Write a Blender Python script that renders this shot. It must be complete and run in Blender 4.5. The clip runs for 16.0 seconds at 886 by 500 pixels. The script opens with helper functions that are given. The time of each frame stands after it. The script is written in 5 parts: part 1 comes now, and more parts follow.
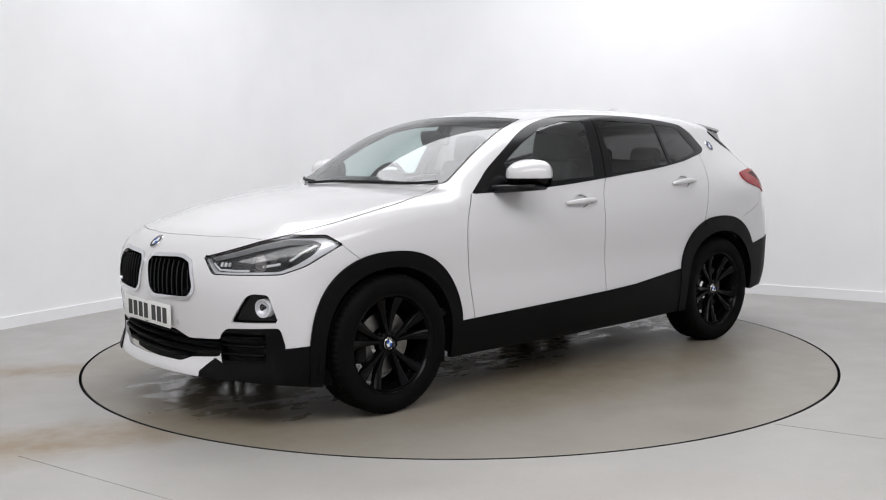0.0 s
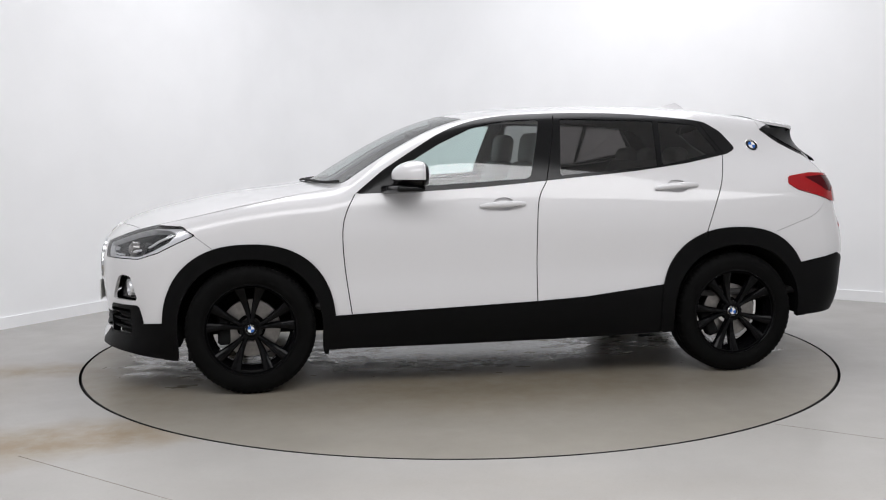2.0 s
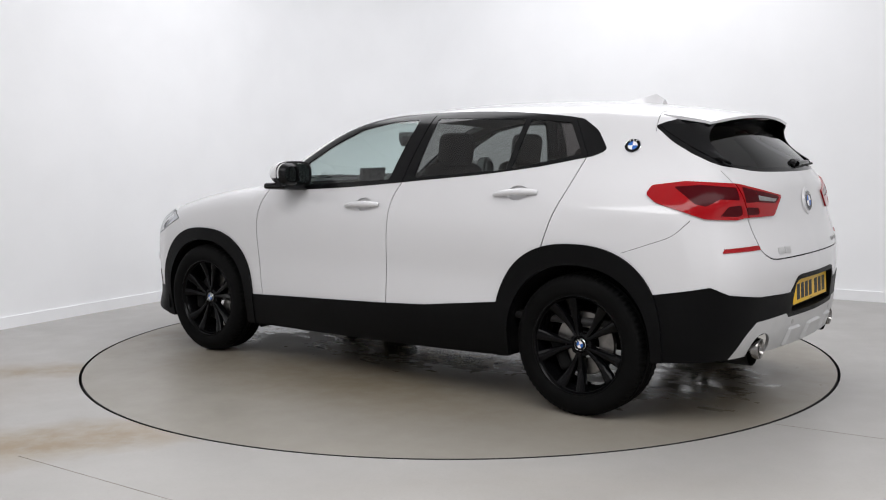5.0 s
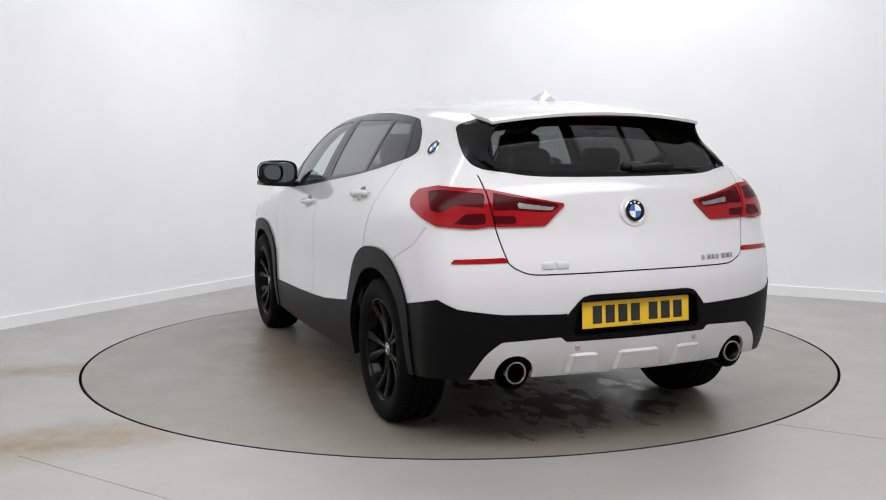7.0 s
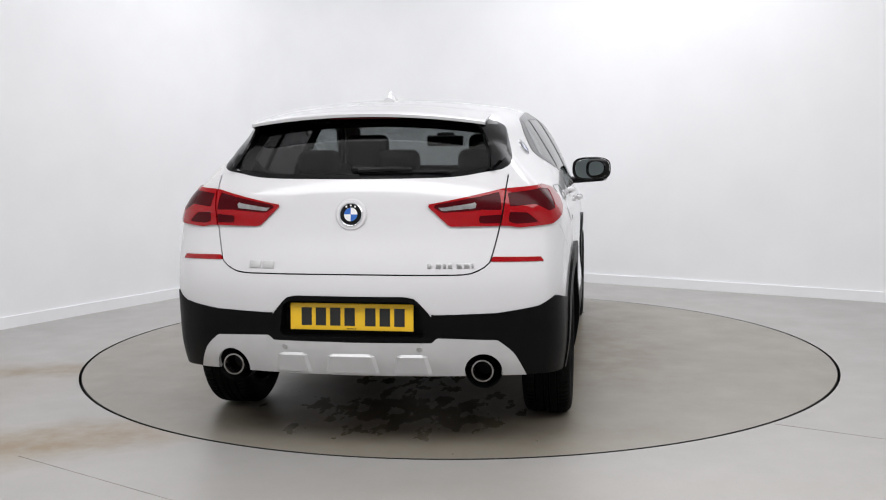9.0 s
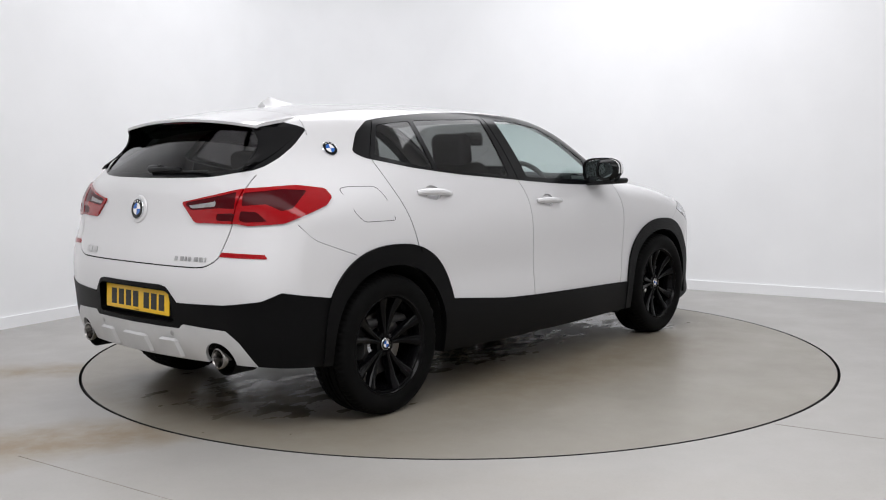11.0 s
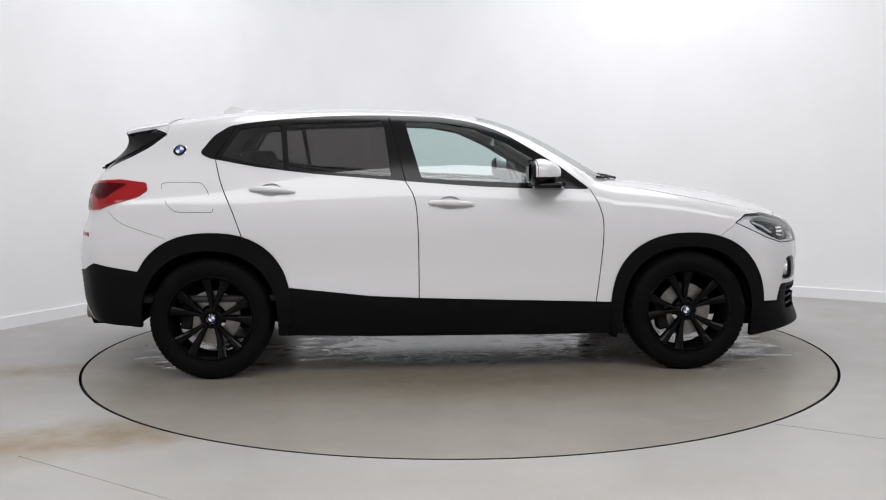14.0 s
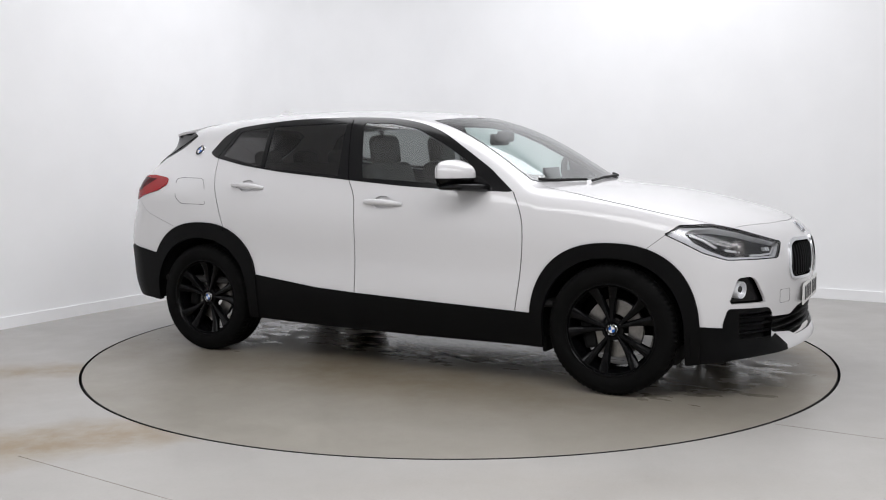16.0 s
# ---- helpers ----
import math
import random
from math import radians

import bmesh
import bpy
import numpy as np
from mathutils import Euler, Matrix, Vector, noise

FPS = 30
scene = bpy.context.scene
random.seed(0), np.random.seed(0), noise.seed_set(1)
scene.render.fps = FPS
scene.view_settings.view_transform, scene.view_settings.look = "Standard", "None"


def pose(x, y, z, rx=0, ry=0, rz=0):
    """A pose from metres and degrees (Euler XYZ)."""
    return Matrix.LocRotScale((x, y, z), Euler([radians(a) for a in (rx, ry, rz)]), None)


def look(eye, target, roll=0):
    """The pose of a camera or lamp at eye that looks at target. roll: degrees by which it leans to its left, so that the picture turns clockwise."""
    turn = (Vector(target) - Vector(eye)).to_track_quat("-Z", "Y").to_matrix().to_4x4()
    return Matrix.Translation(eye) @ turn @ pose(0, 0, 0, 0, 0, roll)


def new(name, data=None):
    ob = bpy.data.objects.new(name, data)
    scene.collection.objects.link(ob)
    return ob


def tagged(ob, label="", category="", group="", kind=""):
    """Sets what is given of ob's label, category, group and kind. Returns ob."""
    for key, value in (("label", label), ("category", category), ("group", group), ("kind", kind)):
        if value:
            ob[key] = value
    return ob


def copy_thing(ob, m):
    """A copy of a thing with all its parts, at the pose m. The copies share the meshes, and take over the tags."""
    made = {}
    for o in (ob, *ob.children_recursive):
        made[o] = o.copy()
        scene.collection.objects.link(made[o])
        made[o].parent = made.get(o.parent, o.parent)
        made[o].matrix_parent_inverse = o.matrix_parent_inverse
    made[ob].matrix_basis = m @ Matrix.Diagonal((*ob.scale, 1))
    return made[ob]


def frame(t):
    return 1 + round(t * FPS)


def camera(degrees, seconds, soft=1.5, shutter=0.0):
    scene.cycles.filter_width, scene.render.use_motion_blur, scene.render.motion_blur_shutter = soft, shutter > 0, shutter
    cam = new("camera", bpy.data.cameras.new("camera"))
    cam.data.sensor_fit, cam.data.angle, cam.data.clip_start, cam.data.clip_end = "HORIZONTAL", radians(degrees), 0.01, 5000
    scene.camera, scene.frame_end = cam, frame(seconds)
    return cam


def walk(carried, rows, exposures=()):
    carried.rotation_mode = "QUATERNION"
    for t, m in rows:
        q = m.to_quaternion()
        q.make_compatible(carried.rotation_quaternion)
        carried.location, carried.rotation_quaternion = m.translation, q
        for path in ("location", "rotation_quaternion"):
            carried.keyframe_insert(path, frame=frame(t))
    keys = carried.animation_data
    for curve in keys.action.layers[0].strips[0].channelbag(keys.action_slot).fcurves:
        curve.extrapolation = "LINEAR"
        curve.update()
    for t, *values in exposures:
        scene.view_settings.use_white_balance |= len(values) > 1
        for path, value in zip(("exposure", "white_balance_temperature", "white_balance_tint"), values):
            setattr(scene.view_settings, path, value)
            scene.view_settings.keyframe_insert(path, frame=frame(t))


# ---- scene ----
cam = camera(48.94, 16.0, soft=1.1)
EYE = Vector((0.0, -6.1258, 1.2587))


def camera_pose(pitch, yaw, lean):
    p, w = radians(pitch), radians(yaw)
    way = Vector((math.sin(w) * math.cos(p), math.cos(w) * math.cos(p), math.sin(p)))
    return look(EYE, EYE + way, lean)


CAMERA_POSE = camera_pose(-5.897, -0.8026, -0.5154)
walk(cam, [(0.0, CAMERA_POSE), (16.0, CAMERA_POSE)], exposures=[(0.0, 0.0), (16.0, 0.0)])

# ---- light: white studio room, soft ceiling panels ----
world = bpy.data.worlds.new("world")
scene.world = world
world.use_nodes = True
world.node_tree.nodes["Background"].inputs[0].default_value = (0.9, 0.95, 1.0, 1)
world.node_tree.nodes["Background"].inputs[1].default_value = 0.3


def area(name, x, y, z, sx, sy, power, color=(1, 1, 1), target=None):
    data = bpy.data.lights.new(name, "AREA")
    data.shape, data.size, data.size_y, data.energy, data.color = "RECTANGLE", sx, sy, power, color
    ob = new(name, data)
    ob.matrix_world = look((x, y, z), target or (x, y + 0.001, 0))
    return ob


area("ceiling_light_back", 0.3, 1.0, 3.88, 4.6, 2.6, 119, (0.995, 0.995, 1.03))
area("ceiling_light_front", 0.6, -4.5, 3.88, 9.5, 2.4, 290, (0.995, 0.99, 1.01))


# ---- materials ----
def material(name, color, rough=0.5, metal=0.0, coat=0.0, noise_amount=0.0, noise_scale=8.0, bump=0.0, bump_scale=60.0,
             transmission=0.0, alpha=1.0, emission=0.0, ior=1.45, rough_var=0.0, specular=0.5):
    m = bpy.data.materials.new(name)
    m.use_nodes = True
    nt = m.node_tree
    b = nt.nodes["Principled BSDF"]
    b.inputs["Base Color"].default_value = (*color, 1)
    b.inputs["Roughness"].default_value = rough
    b.inputs["Metallic"].default_value = metal
    b.inputs["Coat Weight"].default_value = coat
    b.inputs["Coat Roughness"].default_value = 0.03
    b.inputs["Transmission Weight"].default_value = transmission
    b.inputs["Alpha"].default_value = alpha
    b.inputs["IOR"].default_value = ior
    b.inputs["Specular IOR Level"].default_value = specular
    if emission:
        b.inputs["Emission Color"].default_value = (*color, 1)
        b.inputs["Emission Strength"].default_value = emission
    if noise_amount or bump or rough_var:
        tc = nt.nodes.new("ShaderNodeTexCoord")
        n1 = nt.nodes.new("ShaderNodeTexNoise")
        n1.inputs["Scale"].default_value = noise_scale
        n1.inputs["Detail"].default_value = 6
        nt.links.new(tc.outputs["Object"], n1.inputs["Vector"])
        if noise_amount:
            mix = nt.nodes.new("ShaderNodeMixRGB")
            mix.blend_type = "MULTIPLY"
            mix.inputs[0].default_value = 1.0
            ramp = nt.nodes.new("ShaderNodeMapRange")
            ramp.inputs["From Min"].default_value, ramp.inputs["From Max"].default_value = 0.3, 0.7
            ramp.inputs["To Min"].default_value, ramp.inputs["To Max"].default_value = 1 - noise_amount, 1 + noise_amount
            nt.links.new(n1.outputs["Fac"], ramp.inputs["Value"])
            mix.inputs[1].default_value = (*color, 1)
            nt.links.new(ramp.outputs[0], mix.inputs[2])
            nt.links.new(mix.outputs[0], b.inputs["Base Color"])
        if rough_var:
            rr = nt.nodes.new("ShaderNodeMapRange")
            rr.inputs["From Min"].default_value, rr.inputs["From Max"].default_value = 0.3, 0.7
            rr.inputs["To Min"].default_value, rr.inputs["To Max"].default_value = max(0.02, rough - rough_var), rough + rough_var
            nt.links.new(n1.outputs["Fac"], rr.inputs["Value"])
            nt.links.new(rr.outputs[0], b.inputs["Roughness"])
        if bump:
            n2 = nt.nodes.new("ShaderNodeTexNoise")
            n2.inputs["Scale"].default_value = bump_scale
            n2.inputs["Detail"].default_value = 4
            nt.links.new(tc.outputs["Object"], n2.inputs["Vector"])
            bp = nt.nodes.new("ShaderNodeBump")
            bp.inputs["Strength"].default_value = bump
            bp.inputs["Distance"].default_value = 0.002
            nt.links.new(n2.outputs["Fac"], bp.inputs["Height"])
            nt.links.new(bp.outputs[0], b.inputs["Normal"])
    return m


PAINT = material("white_paint", (0.66, 0.655, 0.665), 0.32, 0.0, 1.0, 0.015, 900.0)
CLADDING = material("black_cladding", (0.0022, 0.0022, 0.0024), 0.44, specular=0.12, bump=0.25, bump_scale=500, noise_amount=0.15, noise_scale=20)
GLOSS_BLACK = material("gloss_black", (0.004, 0.004, 0.0045), 0.18, specular=0.3)
GAP = material("seal_black", (0.008, 0.008, 0.008), 0.8)


def glass(name, tint, ior=1.5, rough=0.0):
    """A tinted see-through pane with a real gloss."""
    m = bpy.data.materials.new(name)
    m.use_nodes = True
    nt = m.node_tree
    nt.nodes.remove(nt.nodes["Principled BSDF"])
    out = nt.nodes["Material Output"]
    t, g, f, mix, up, add = (nt.nodes.new("ShaderNode" + k) for k in ("BsdfTransparent", "BsdfGlossy", "LayerWeight", "MixShader", "Math", "Math"))
    t.inputs[0].default_value = (*tint, 1)
    g.inputs["Roughness"].default_value = rough
    f.inputs["Blend"].default_value = 0.5
    base = 1.7 * ((ior - 1) / (ior + 1)) ** 2
    up.operation, up.inputs[1].default_value = "POWER", 5.0
    add.operation, add.inputs[1].default_value, add.inputs[2].default_value = "MULTIPLY_ADD", 1 - base, base
    nt.links.new(f.outputs["Facing"], up.inputs[0])
    nt.links.new(up.outputs[0], add.inputs[0])
    nt.links.new(add.outputs[0], mix.inputs[0])
    nt.links.new(t.outputs[0], mix.inputs[1])
    nt.links.new(g.outputs[0], mix.inputs[2])
    nt.links.new(mix.outputs[0], out.inputs[0])
    return m


TINT = glass("privacy_glass", (0.27, 0.262, 0.26))
REAR_TINT = glass("rear_privacy_glass", (0.22, 0.22, 0.225))
GLASS = glass("window_glass", (0.80, 0.90, 0.885), 1.72)
SCREEN = glass("windscreen_glass", (0.82, 0.90, 0.885), 1.8)
CLEAR = glass("clear_lens", (0.95, 0.95, 0.96))
LAMP_DARK = material("lamp_housing", (0.010, 0.011, 0.013), 0.3, 0.0, specular=0.4)
LAMP_SILVER = material("lamp_reflector", (0.72, 0.73, 0.75), 0.30, 0.35, noise_amount=0.1, noise_scale=40)
WHITE_PLATE = material("white_plate", (0.78, 0.78, 0.76), 0.4)
YELLOW_PLATE = material("yellow_plate", (0.85, 0.52, 0.02), 0.35)
INK = material("plate_ink", (0.015, 0.015, 0.015), 0.5)
BLUE = material("badge_blue", (0.02, 0.12, 0.45), 0.2, coat=0.6)
WHITE = material("badge_white", (0.8, 0.8, 0.8), 0.25)
LEATHER = material("dark_upholstery", (0.03, 0.028, 0.027), 0.6, noise_amount=0.25, noise_scale=30, bump=0.2, bump_scale=220)
MIRROR = material("mirror_glass", (0.20, 0.235, 0.235), 0.02, 1.0)
LINER = material("arch_liner", (0.006, 0.006, 0.006), 0.9, specular=0.2, noise_amount=0.3, noise_scale=12, bump=0.4, bump_scale=90)
RUBBER = material("tyre_rubber", (0.0028, 0.0028, 0.0028), 0.7, specular=0.09, noise_amount=0.3, noise_scale=15, bump=0.3, bump_scale=150)
RIM = material("black_alloy", (0.0022, 0.0022, 0.0026), 0.16, specular=0.16, noise_amount=0.1)
CHROME = material("chrome", (0.70, 0.71, 0.73), 0.10, 1.0)
DARK_CHROME = material("dark_chrome", (0.28, 0.27, 0.26), 0.16, 1.0)
DISC_STEEL = material("brake_steel", (0.22, 0.21, 0.20), 0.35, 1.0, noise_amount=0.2, noise_scale=30)
STEEL = material("brushed_steel", (0.42, 0.42, 0.42), 0.35, 1.0, noise_amount=0.2, noise_scale=30)
RED = material("red_lens", (0.30, 0.003, 0.006), 0.05, coat=0.25, specular=0.3)
DARKRED = material("dark_red_lens", (0.055, 0.002, 0.004), 0.20, specular=0.14)
SILVER = material("silver_plastic", (0.55, 0.55, 0.55), 0.4, 0.3, noise_amount=0.05)
TRIM_DARK = material("interior_dark", (0.025, 0.024, 0.024), 0.7, noise_amount=0.2, noise_scale=25)
HEADLINER = material("headliner", (0.30, 0.285, 0.26), 0.9, noise_amount=0.08, noise_scale=40)


# ---- floor stains, with shade painted under the car ----
def floor_material(name, base, stains, wets, brown=(0.26, 0.20, 0.125)):
    """Painted concrete. stains, wets: (x, y, half length, half width, turn in degrees, strength). On the turntable,
    stains also paint the car's shade.
    """
    m = bpy.data.materials.new(name)
    m.use_nodes = True
    nt = m.node_tree
    b = nt.nodes["Principled BSDF"]
    tc = nt.nodes.new("ShaderNodeTexCoord")

    def noise_node(scale, detail=6, rough=0.6, vector=None):
        n = nt.nodes.new("ShaderNodeTexNoise")
        n.inputs["Scale"].default_value, n.inputs["Detail"].default_value, n.inputs["Roughness"].default_value = scale, detail, rough
        nt.links.new(vector or tc.outputs["Object"], n.inputs["Vector"])
        return n

    def ranged(src, a, c, lo, hi):
        r = nt.nodes.new("ShaderNodeMapRange")
        for k, v in (("From Min", a), ("From Max", c), ("To Min", lo), ("To Max", hi)):
            r.inputs[k].default_value = v
        nt.links.new(src, r.inputs["Value"])
        return r.outputs[0]

    def math_node(op, p, q):
        n = nt.nodes.new("ShaderNodeMath")
        n.operation = op
        for s, v in ((n.inputs[0], p), (n.inputs[1], q)):
            if isinstance(v, (int, float)):
                s.default_value = v
            else:
                nt.links.new(v, s)
        return n.outputs[0]

    def mixed(fac, c1, c2):
        x = nt.nodes.new("ShaderNodeMixRGB")
        for s, v in ((x.inputs[0], fac), (x.inputs[1], c1), (x.inputs[2], c2)):
            if isinstance(v, tuple):
                s.default_value = (*v, 1)
            else:
                nt.links.new(v, s)
        return x.outputs[0]

    warp = nt.nodes.new("ShaderNodeVectorMath")
    warp.operation = "MULTIPLY_ADD"
    nt.links.new(noise_node(4.0, 5).outputs["Color"], warp.inputs[0])
    warp.inputs[1].default_value = (0.35, 0.35, 0.0)
    sub = nt.nodes.new("ShaderNodeVectorMath")
    sub.operation = "SUBTRACT"
    nt.links.new(tc.outputs["Object"], sub.inputs[0])
    sub.inputs[1].default_value = (0.175, 0.175, 0.0)
    nt.links.new(sub.outputs[0], warp.inputs[2])

    def blot(x, y, a, c, turn, strength):
        mp = nt.nodes.new("ShaderNodeMapping")
        mp.vector_type = "TEXTURE"
        mp.inputs["Location"].default_value = (x, y, 0)
        mp.inputs["Rotation"].default_value = (0, 0, radians(turn))
        mp.inputs["Scale"].default_value = (a, c, 1)
        nt.links.new(warp.outputs[0], mp.inputs["Vector"])
        g = nt.nodes.new("ShaderNodeTexGradient")
        g.gradient_type = "SPHERICAL"
        nt.links.new(mp.outputs[0], g.inputs["Vector"])
        return ranged(g.outputs["Fac"], 0.0, 0.75, 0.0, strength)

    def total(rows):
        out = None
        for r in rows:
            k = blot(*r)
            out = k if out is None else math_node("MAXIMUM", out, k)
        return out
    big = ranged(noise_node(0.9, 3).outputs["Fac"], 0.35, 0.65, 0, 1)
    col = mixed(big, tuple(c * 0.93 for c in base), base)
    col = mixed(ranged(noise_node(70).outputs["Fac"], 0.25, 0.75, 0.0, 0.16), col, tuple(c * 0.62 for c in base))
    col = mixed(ranged(noise_node(220, 2).outputs["Fac"], 0.70, 0.74, 0.0, 0.5), col, (0.08, 0.075, 0.07))
    dirt_shade = math_node("MULTIPLY", total(stains), ranged(noise_node(9, 8).outputs["Fac"], 0.25, 0.6, 0.45, 1.0))
    col = mixed(dirt_shade, col, brown)
    rough = ranged(noise_node(3.0).outputs["Fac"], 0.3, 0.7, 0.30, 0.46)
    if wets:
        streak = nt.nodes.new("ShaderNodeMapping")
        streak.inputs["Scale"].default_value = (2.2, 4.5, 1)
        nt.links.new(tc.outputs["Object"], streak.inputs["Vector"])
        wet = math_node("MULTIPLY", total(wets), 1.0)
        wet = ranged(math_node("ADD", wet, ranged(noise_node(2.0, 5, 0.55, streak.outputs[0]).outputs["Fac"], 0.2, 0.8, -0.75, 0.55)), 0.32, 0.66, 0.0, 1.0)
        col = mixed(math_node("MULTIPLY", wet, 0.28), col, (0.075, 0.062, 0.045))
        r2 = nt.nodes.new("ShaderNodeMix")
        nt.links.new(wet, r2.inputs[0])
        nt.links.new(rough, r2.inputs[2])
        r2.inputs[3].default_value = 0.13
        rough = r2.outputs[0]
    nt.links.new(col, b.inputs["Base Color"])
    nt.links.new(rough, b.inputs["Roughness"])
    bp = nt.nodes.new("ShaderNodeBump")
    bp.inputs["Strength"].default_value, bp.inputs["Distance"].default_value = 0.10, 0.002
    nt.links.new(noise_node(120).outputs["Fac"], bp.inputs["Height"])
    nt.links.new(bp.outputs[0], b.inputs["Normal"])
    return m


FLOOR = floor_material("painted_floor", (0.40, 0.388, 0.37), [(-2.55, -0.62, 1.2, 0.26, 12, 0.85), (-1.75, -1.98, 0.95, 0.36, 22, 1.0), (-3.0, -1.2, 1.2, 0.9, 30, 0.3), (0.3, -2.6, 1.5, 0.25, 0, 0.12)], [])
# blots under the car: brown dirt plus its soft shadow, put into the colour
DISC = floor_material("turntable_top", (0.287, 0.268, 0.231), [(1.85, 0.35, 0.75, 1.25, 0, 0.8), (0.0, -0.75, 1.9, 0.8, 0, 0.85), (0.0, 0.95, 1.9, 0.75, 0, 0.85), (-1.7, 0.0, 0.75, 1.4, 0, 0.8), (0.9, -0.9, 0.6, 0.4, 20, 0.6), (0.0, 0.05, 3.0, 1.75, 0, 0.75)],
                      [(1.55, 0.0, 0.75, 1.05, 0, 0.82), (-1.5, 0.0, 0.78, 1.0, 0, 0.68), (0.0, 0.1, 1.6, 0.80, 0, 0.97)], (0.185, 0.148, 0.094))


def wall_material():
    return material("white_wall", (0.895, 0.90, 0.91), 0.6, noise_amount=0.018, noise_scale=2.2, bump=0.08, bump_scale=40)


WALL = wall_material()


# ---- mesh helpers ----
def mesh_object(name, verts, faces, mat, parent=None, normals=None, smooth=True, label=""):
    me = bpy.data.meshes.new(name)
    me.from_pydata([tuple(map(float, v)) for v in verts], [], [tuple(map(int, f)) for f in faces])
    me.materials.append(mat)
    me.update()
    if smooth:
        me.polygons.foreach_set("use_smooth", [True] * len(me.polygons))
        if normals is not None:
            me.normals_split_custom_set_from_vertices([tuple(map(float, n)) for n in normals])
    ob = new(name, me)
    if parent:
        ob.parent = parent
    if label:
        ob["label"] = label
    return ob


def part(name, bm, mat, parent, label="", smooth=True):
    me = bpy.data.meshes.new(name)
    bm.to_mesh(me)
    bm.free()
    me.materials.append(mat)
    if smooth:
        me.polygons.foreach_set("use_smooth", [True] * len(me.polygons))
        me.set_sharp_from_angle(angle=radians(38))
    ob = new(name, me)
    if parent:
        ob.parent = parent
    if label:
        ob["label"] = label
    return ob


def lathe(profile, n=48, axis="Y"):
    """A closed turn of (radius, along) pairs about an axis."""
    bm = bmesh.new()
    rings = []
    for k in range(n):
        a = 2 * math.pi * k / n
        rings.append([bm.verts.new((r * math.cos(a), h, r * math.sin(a)) if axis == "Y" else ((r * math.cos(a), r * math.sin(a), h) if axis == "Z" else (h, r * math.cos(a), r * math.sin(a)))) for r, h in profile])
    for k in range(n):
        p, q = rings[k], rings[(k + 1) % n]
        for j in range(len(profile) - 1):
            bm.faces.new((p[j], p[j + 1], q[j + 1], q[j]))
    bmesh.ops.remove_doubles(bm, verts=bm.verts, dist=1e-6)
    bmesh.ops.recalc_face_normals(bm, faces=bm.faces)
    return bm


def box(bm, x0, y0, z0, x1, y1, z1, bevel=0.0, m=None):
    r = bmesh.ops.create_cube(bm, size=1.0, matrix=Matrix.LocRotScale(((x0 + x1) / 2, (y0 + y1) / 2, (z0 + z1) / 2), None, (x1 - x0, y1 - y0, z1 - z0)))
    vs = r["verts"]
    if bevel:
        es = list({e for v in vs for e in v.link_edges})
        rr = bmesh.ops.bevel(bm, geom=es, offset=bevel, segments=2, affect="EDGES", profile=0.5)
        vs = list({v for f in rr["faces"] for v in f.verts} | {v for v in vs if v.is_valid})
    if m is not None:
        bmesh.ops.transform(bm, matrix=m, verts=vs)
    return bm


# ---- the room ----
def flat_ring(name, r0, r1, z, n, mat):
    bm = bmesh.new()
    a = [[bm.verts.new((r * math.cos(2 * math.pi * k / n), r * math.sin(2 * math.pi * k / n), z)) for k in range(n)] for r in (r0, r1)]
    for k in range(n):
        bm.faces.new((a[0][k], a[1][k], a[1][(k + 1) % n], a[0][(k + 1) % n]))
    bmesh.ops.recalc_face_normals(bm, faces=bm.faces)
    if bm.faces[:][0].normal.z < 0:
        bmesh.ops.reverse_faces(bm, faces=bm.faces)
    return part(name, bm, mat, None, smooth=False)


R_TABLE = 2.2585
floor = tagged(flat_ring("floor", R_TABLE + 0.011, 14.0, 0.0, 160, FLOOR), "pale grey painted studio floor with brown stains", "floor", kind="structure")
bm = lathe([(0, 0.0), (R_TABLE - 0.006, 0.0)], 200, "Z")
for f in bm.faces:
    if f.normal.z < 0:
        f.normal_flip()
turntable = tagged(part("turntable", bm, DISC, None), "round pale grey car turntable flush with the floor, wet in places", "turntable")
part("edge_trim", lathe([(R_TABLE - 0.006, 0.0), (R_TABLE - 0.003, -0.002), (R_TABLE - 0.003, -0.06), (0, -0.06)], 200, "Z"), GAP, turntable, "dark steel edge of the turntable")
pit = tagged(part("turntable_pit", lathe([(R_TABLE + 0.02, -0.004), (R_TABLE + 0.02, -0.10), (0, -0.10)], 120, "Z"), GAP, None), "dark gap ring around the turntable", "gap", kind="structure")



def floor_joint(x0, y0, x1, y1):
    """A hairline joint across the floor paint."""
    a, b = Vector((x0, y0, 0)), Vector((x1, y1, 0))
    m = Matrix.Translation((a + b) / 2) @ Matrix.Rotation(math.atan2(y1 - y0, x1 - x0), 4, "Z")
    half = (b - a).length / 2
    bm = box(bmesh.new(), -half, -0.0011, 0.0, half, 0.0011, 0.0015, m=m)
    tagged(part("floor_joint", bm, JOINT, None, smooth=False), "thin filled joint line in the studio floor", "joint", kind="structure")


JOINT = material("joint_filler", (0.31, 0.285, 0.25), 0.8, noise_amount=0.3, noise_scale=14)
floor_joint(-1.84, -2.19, -0.85, -2.84)
floor_joint(1.442, -1.774, 1.843, -2.015)

CORNER = Vector((-1.139, 4.403, 0))
DIR_L = Vector((-1.16, -1.99, 0)).normalized()
DIR_R = Vector((1.472, -0.873, 0)).normalized()


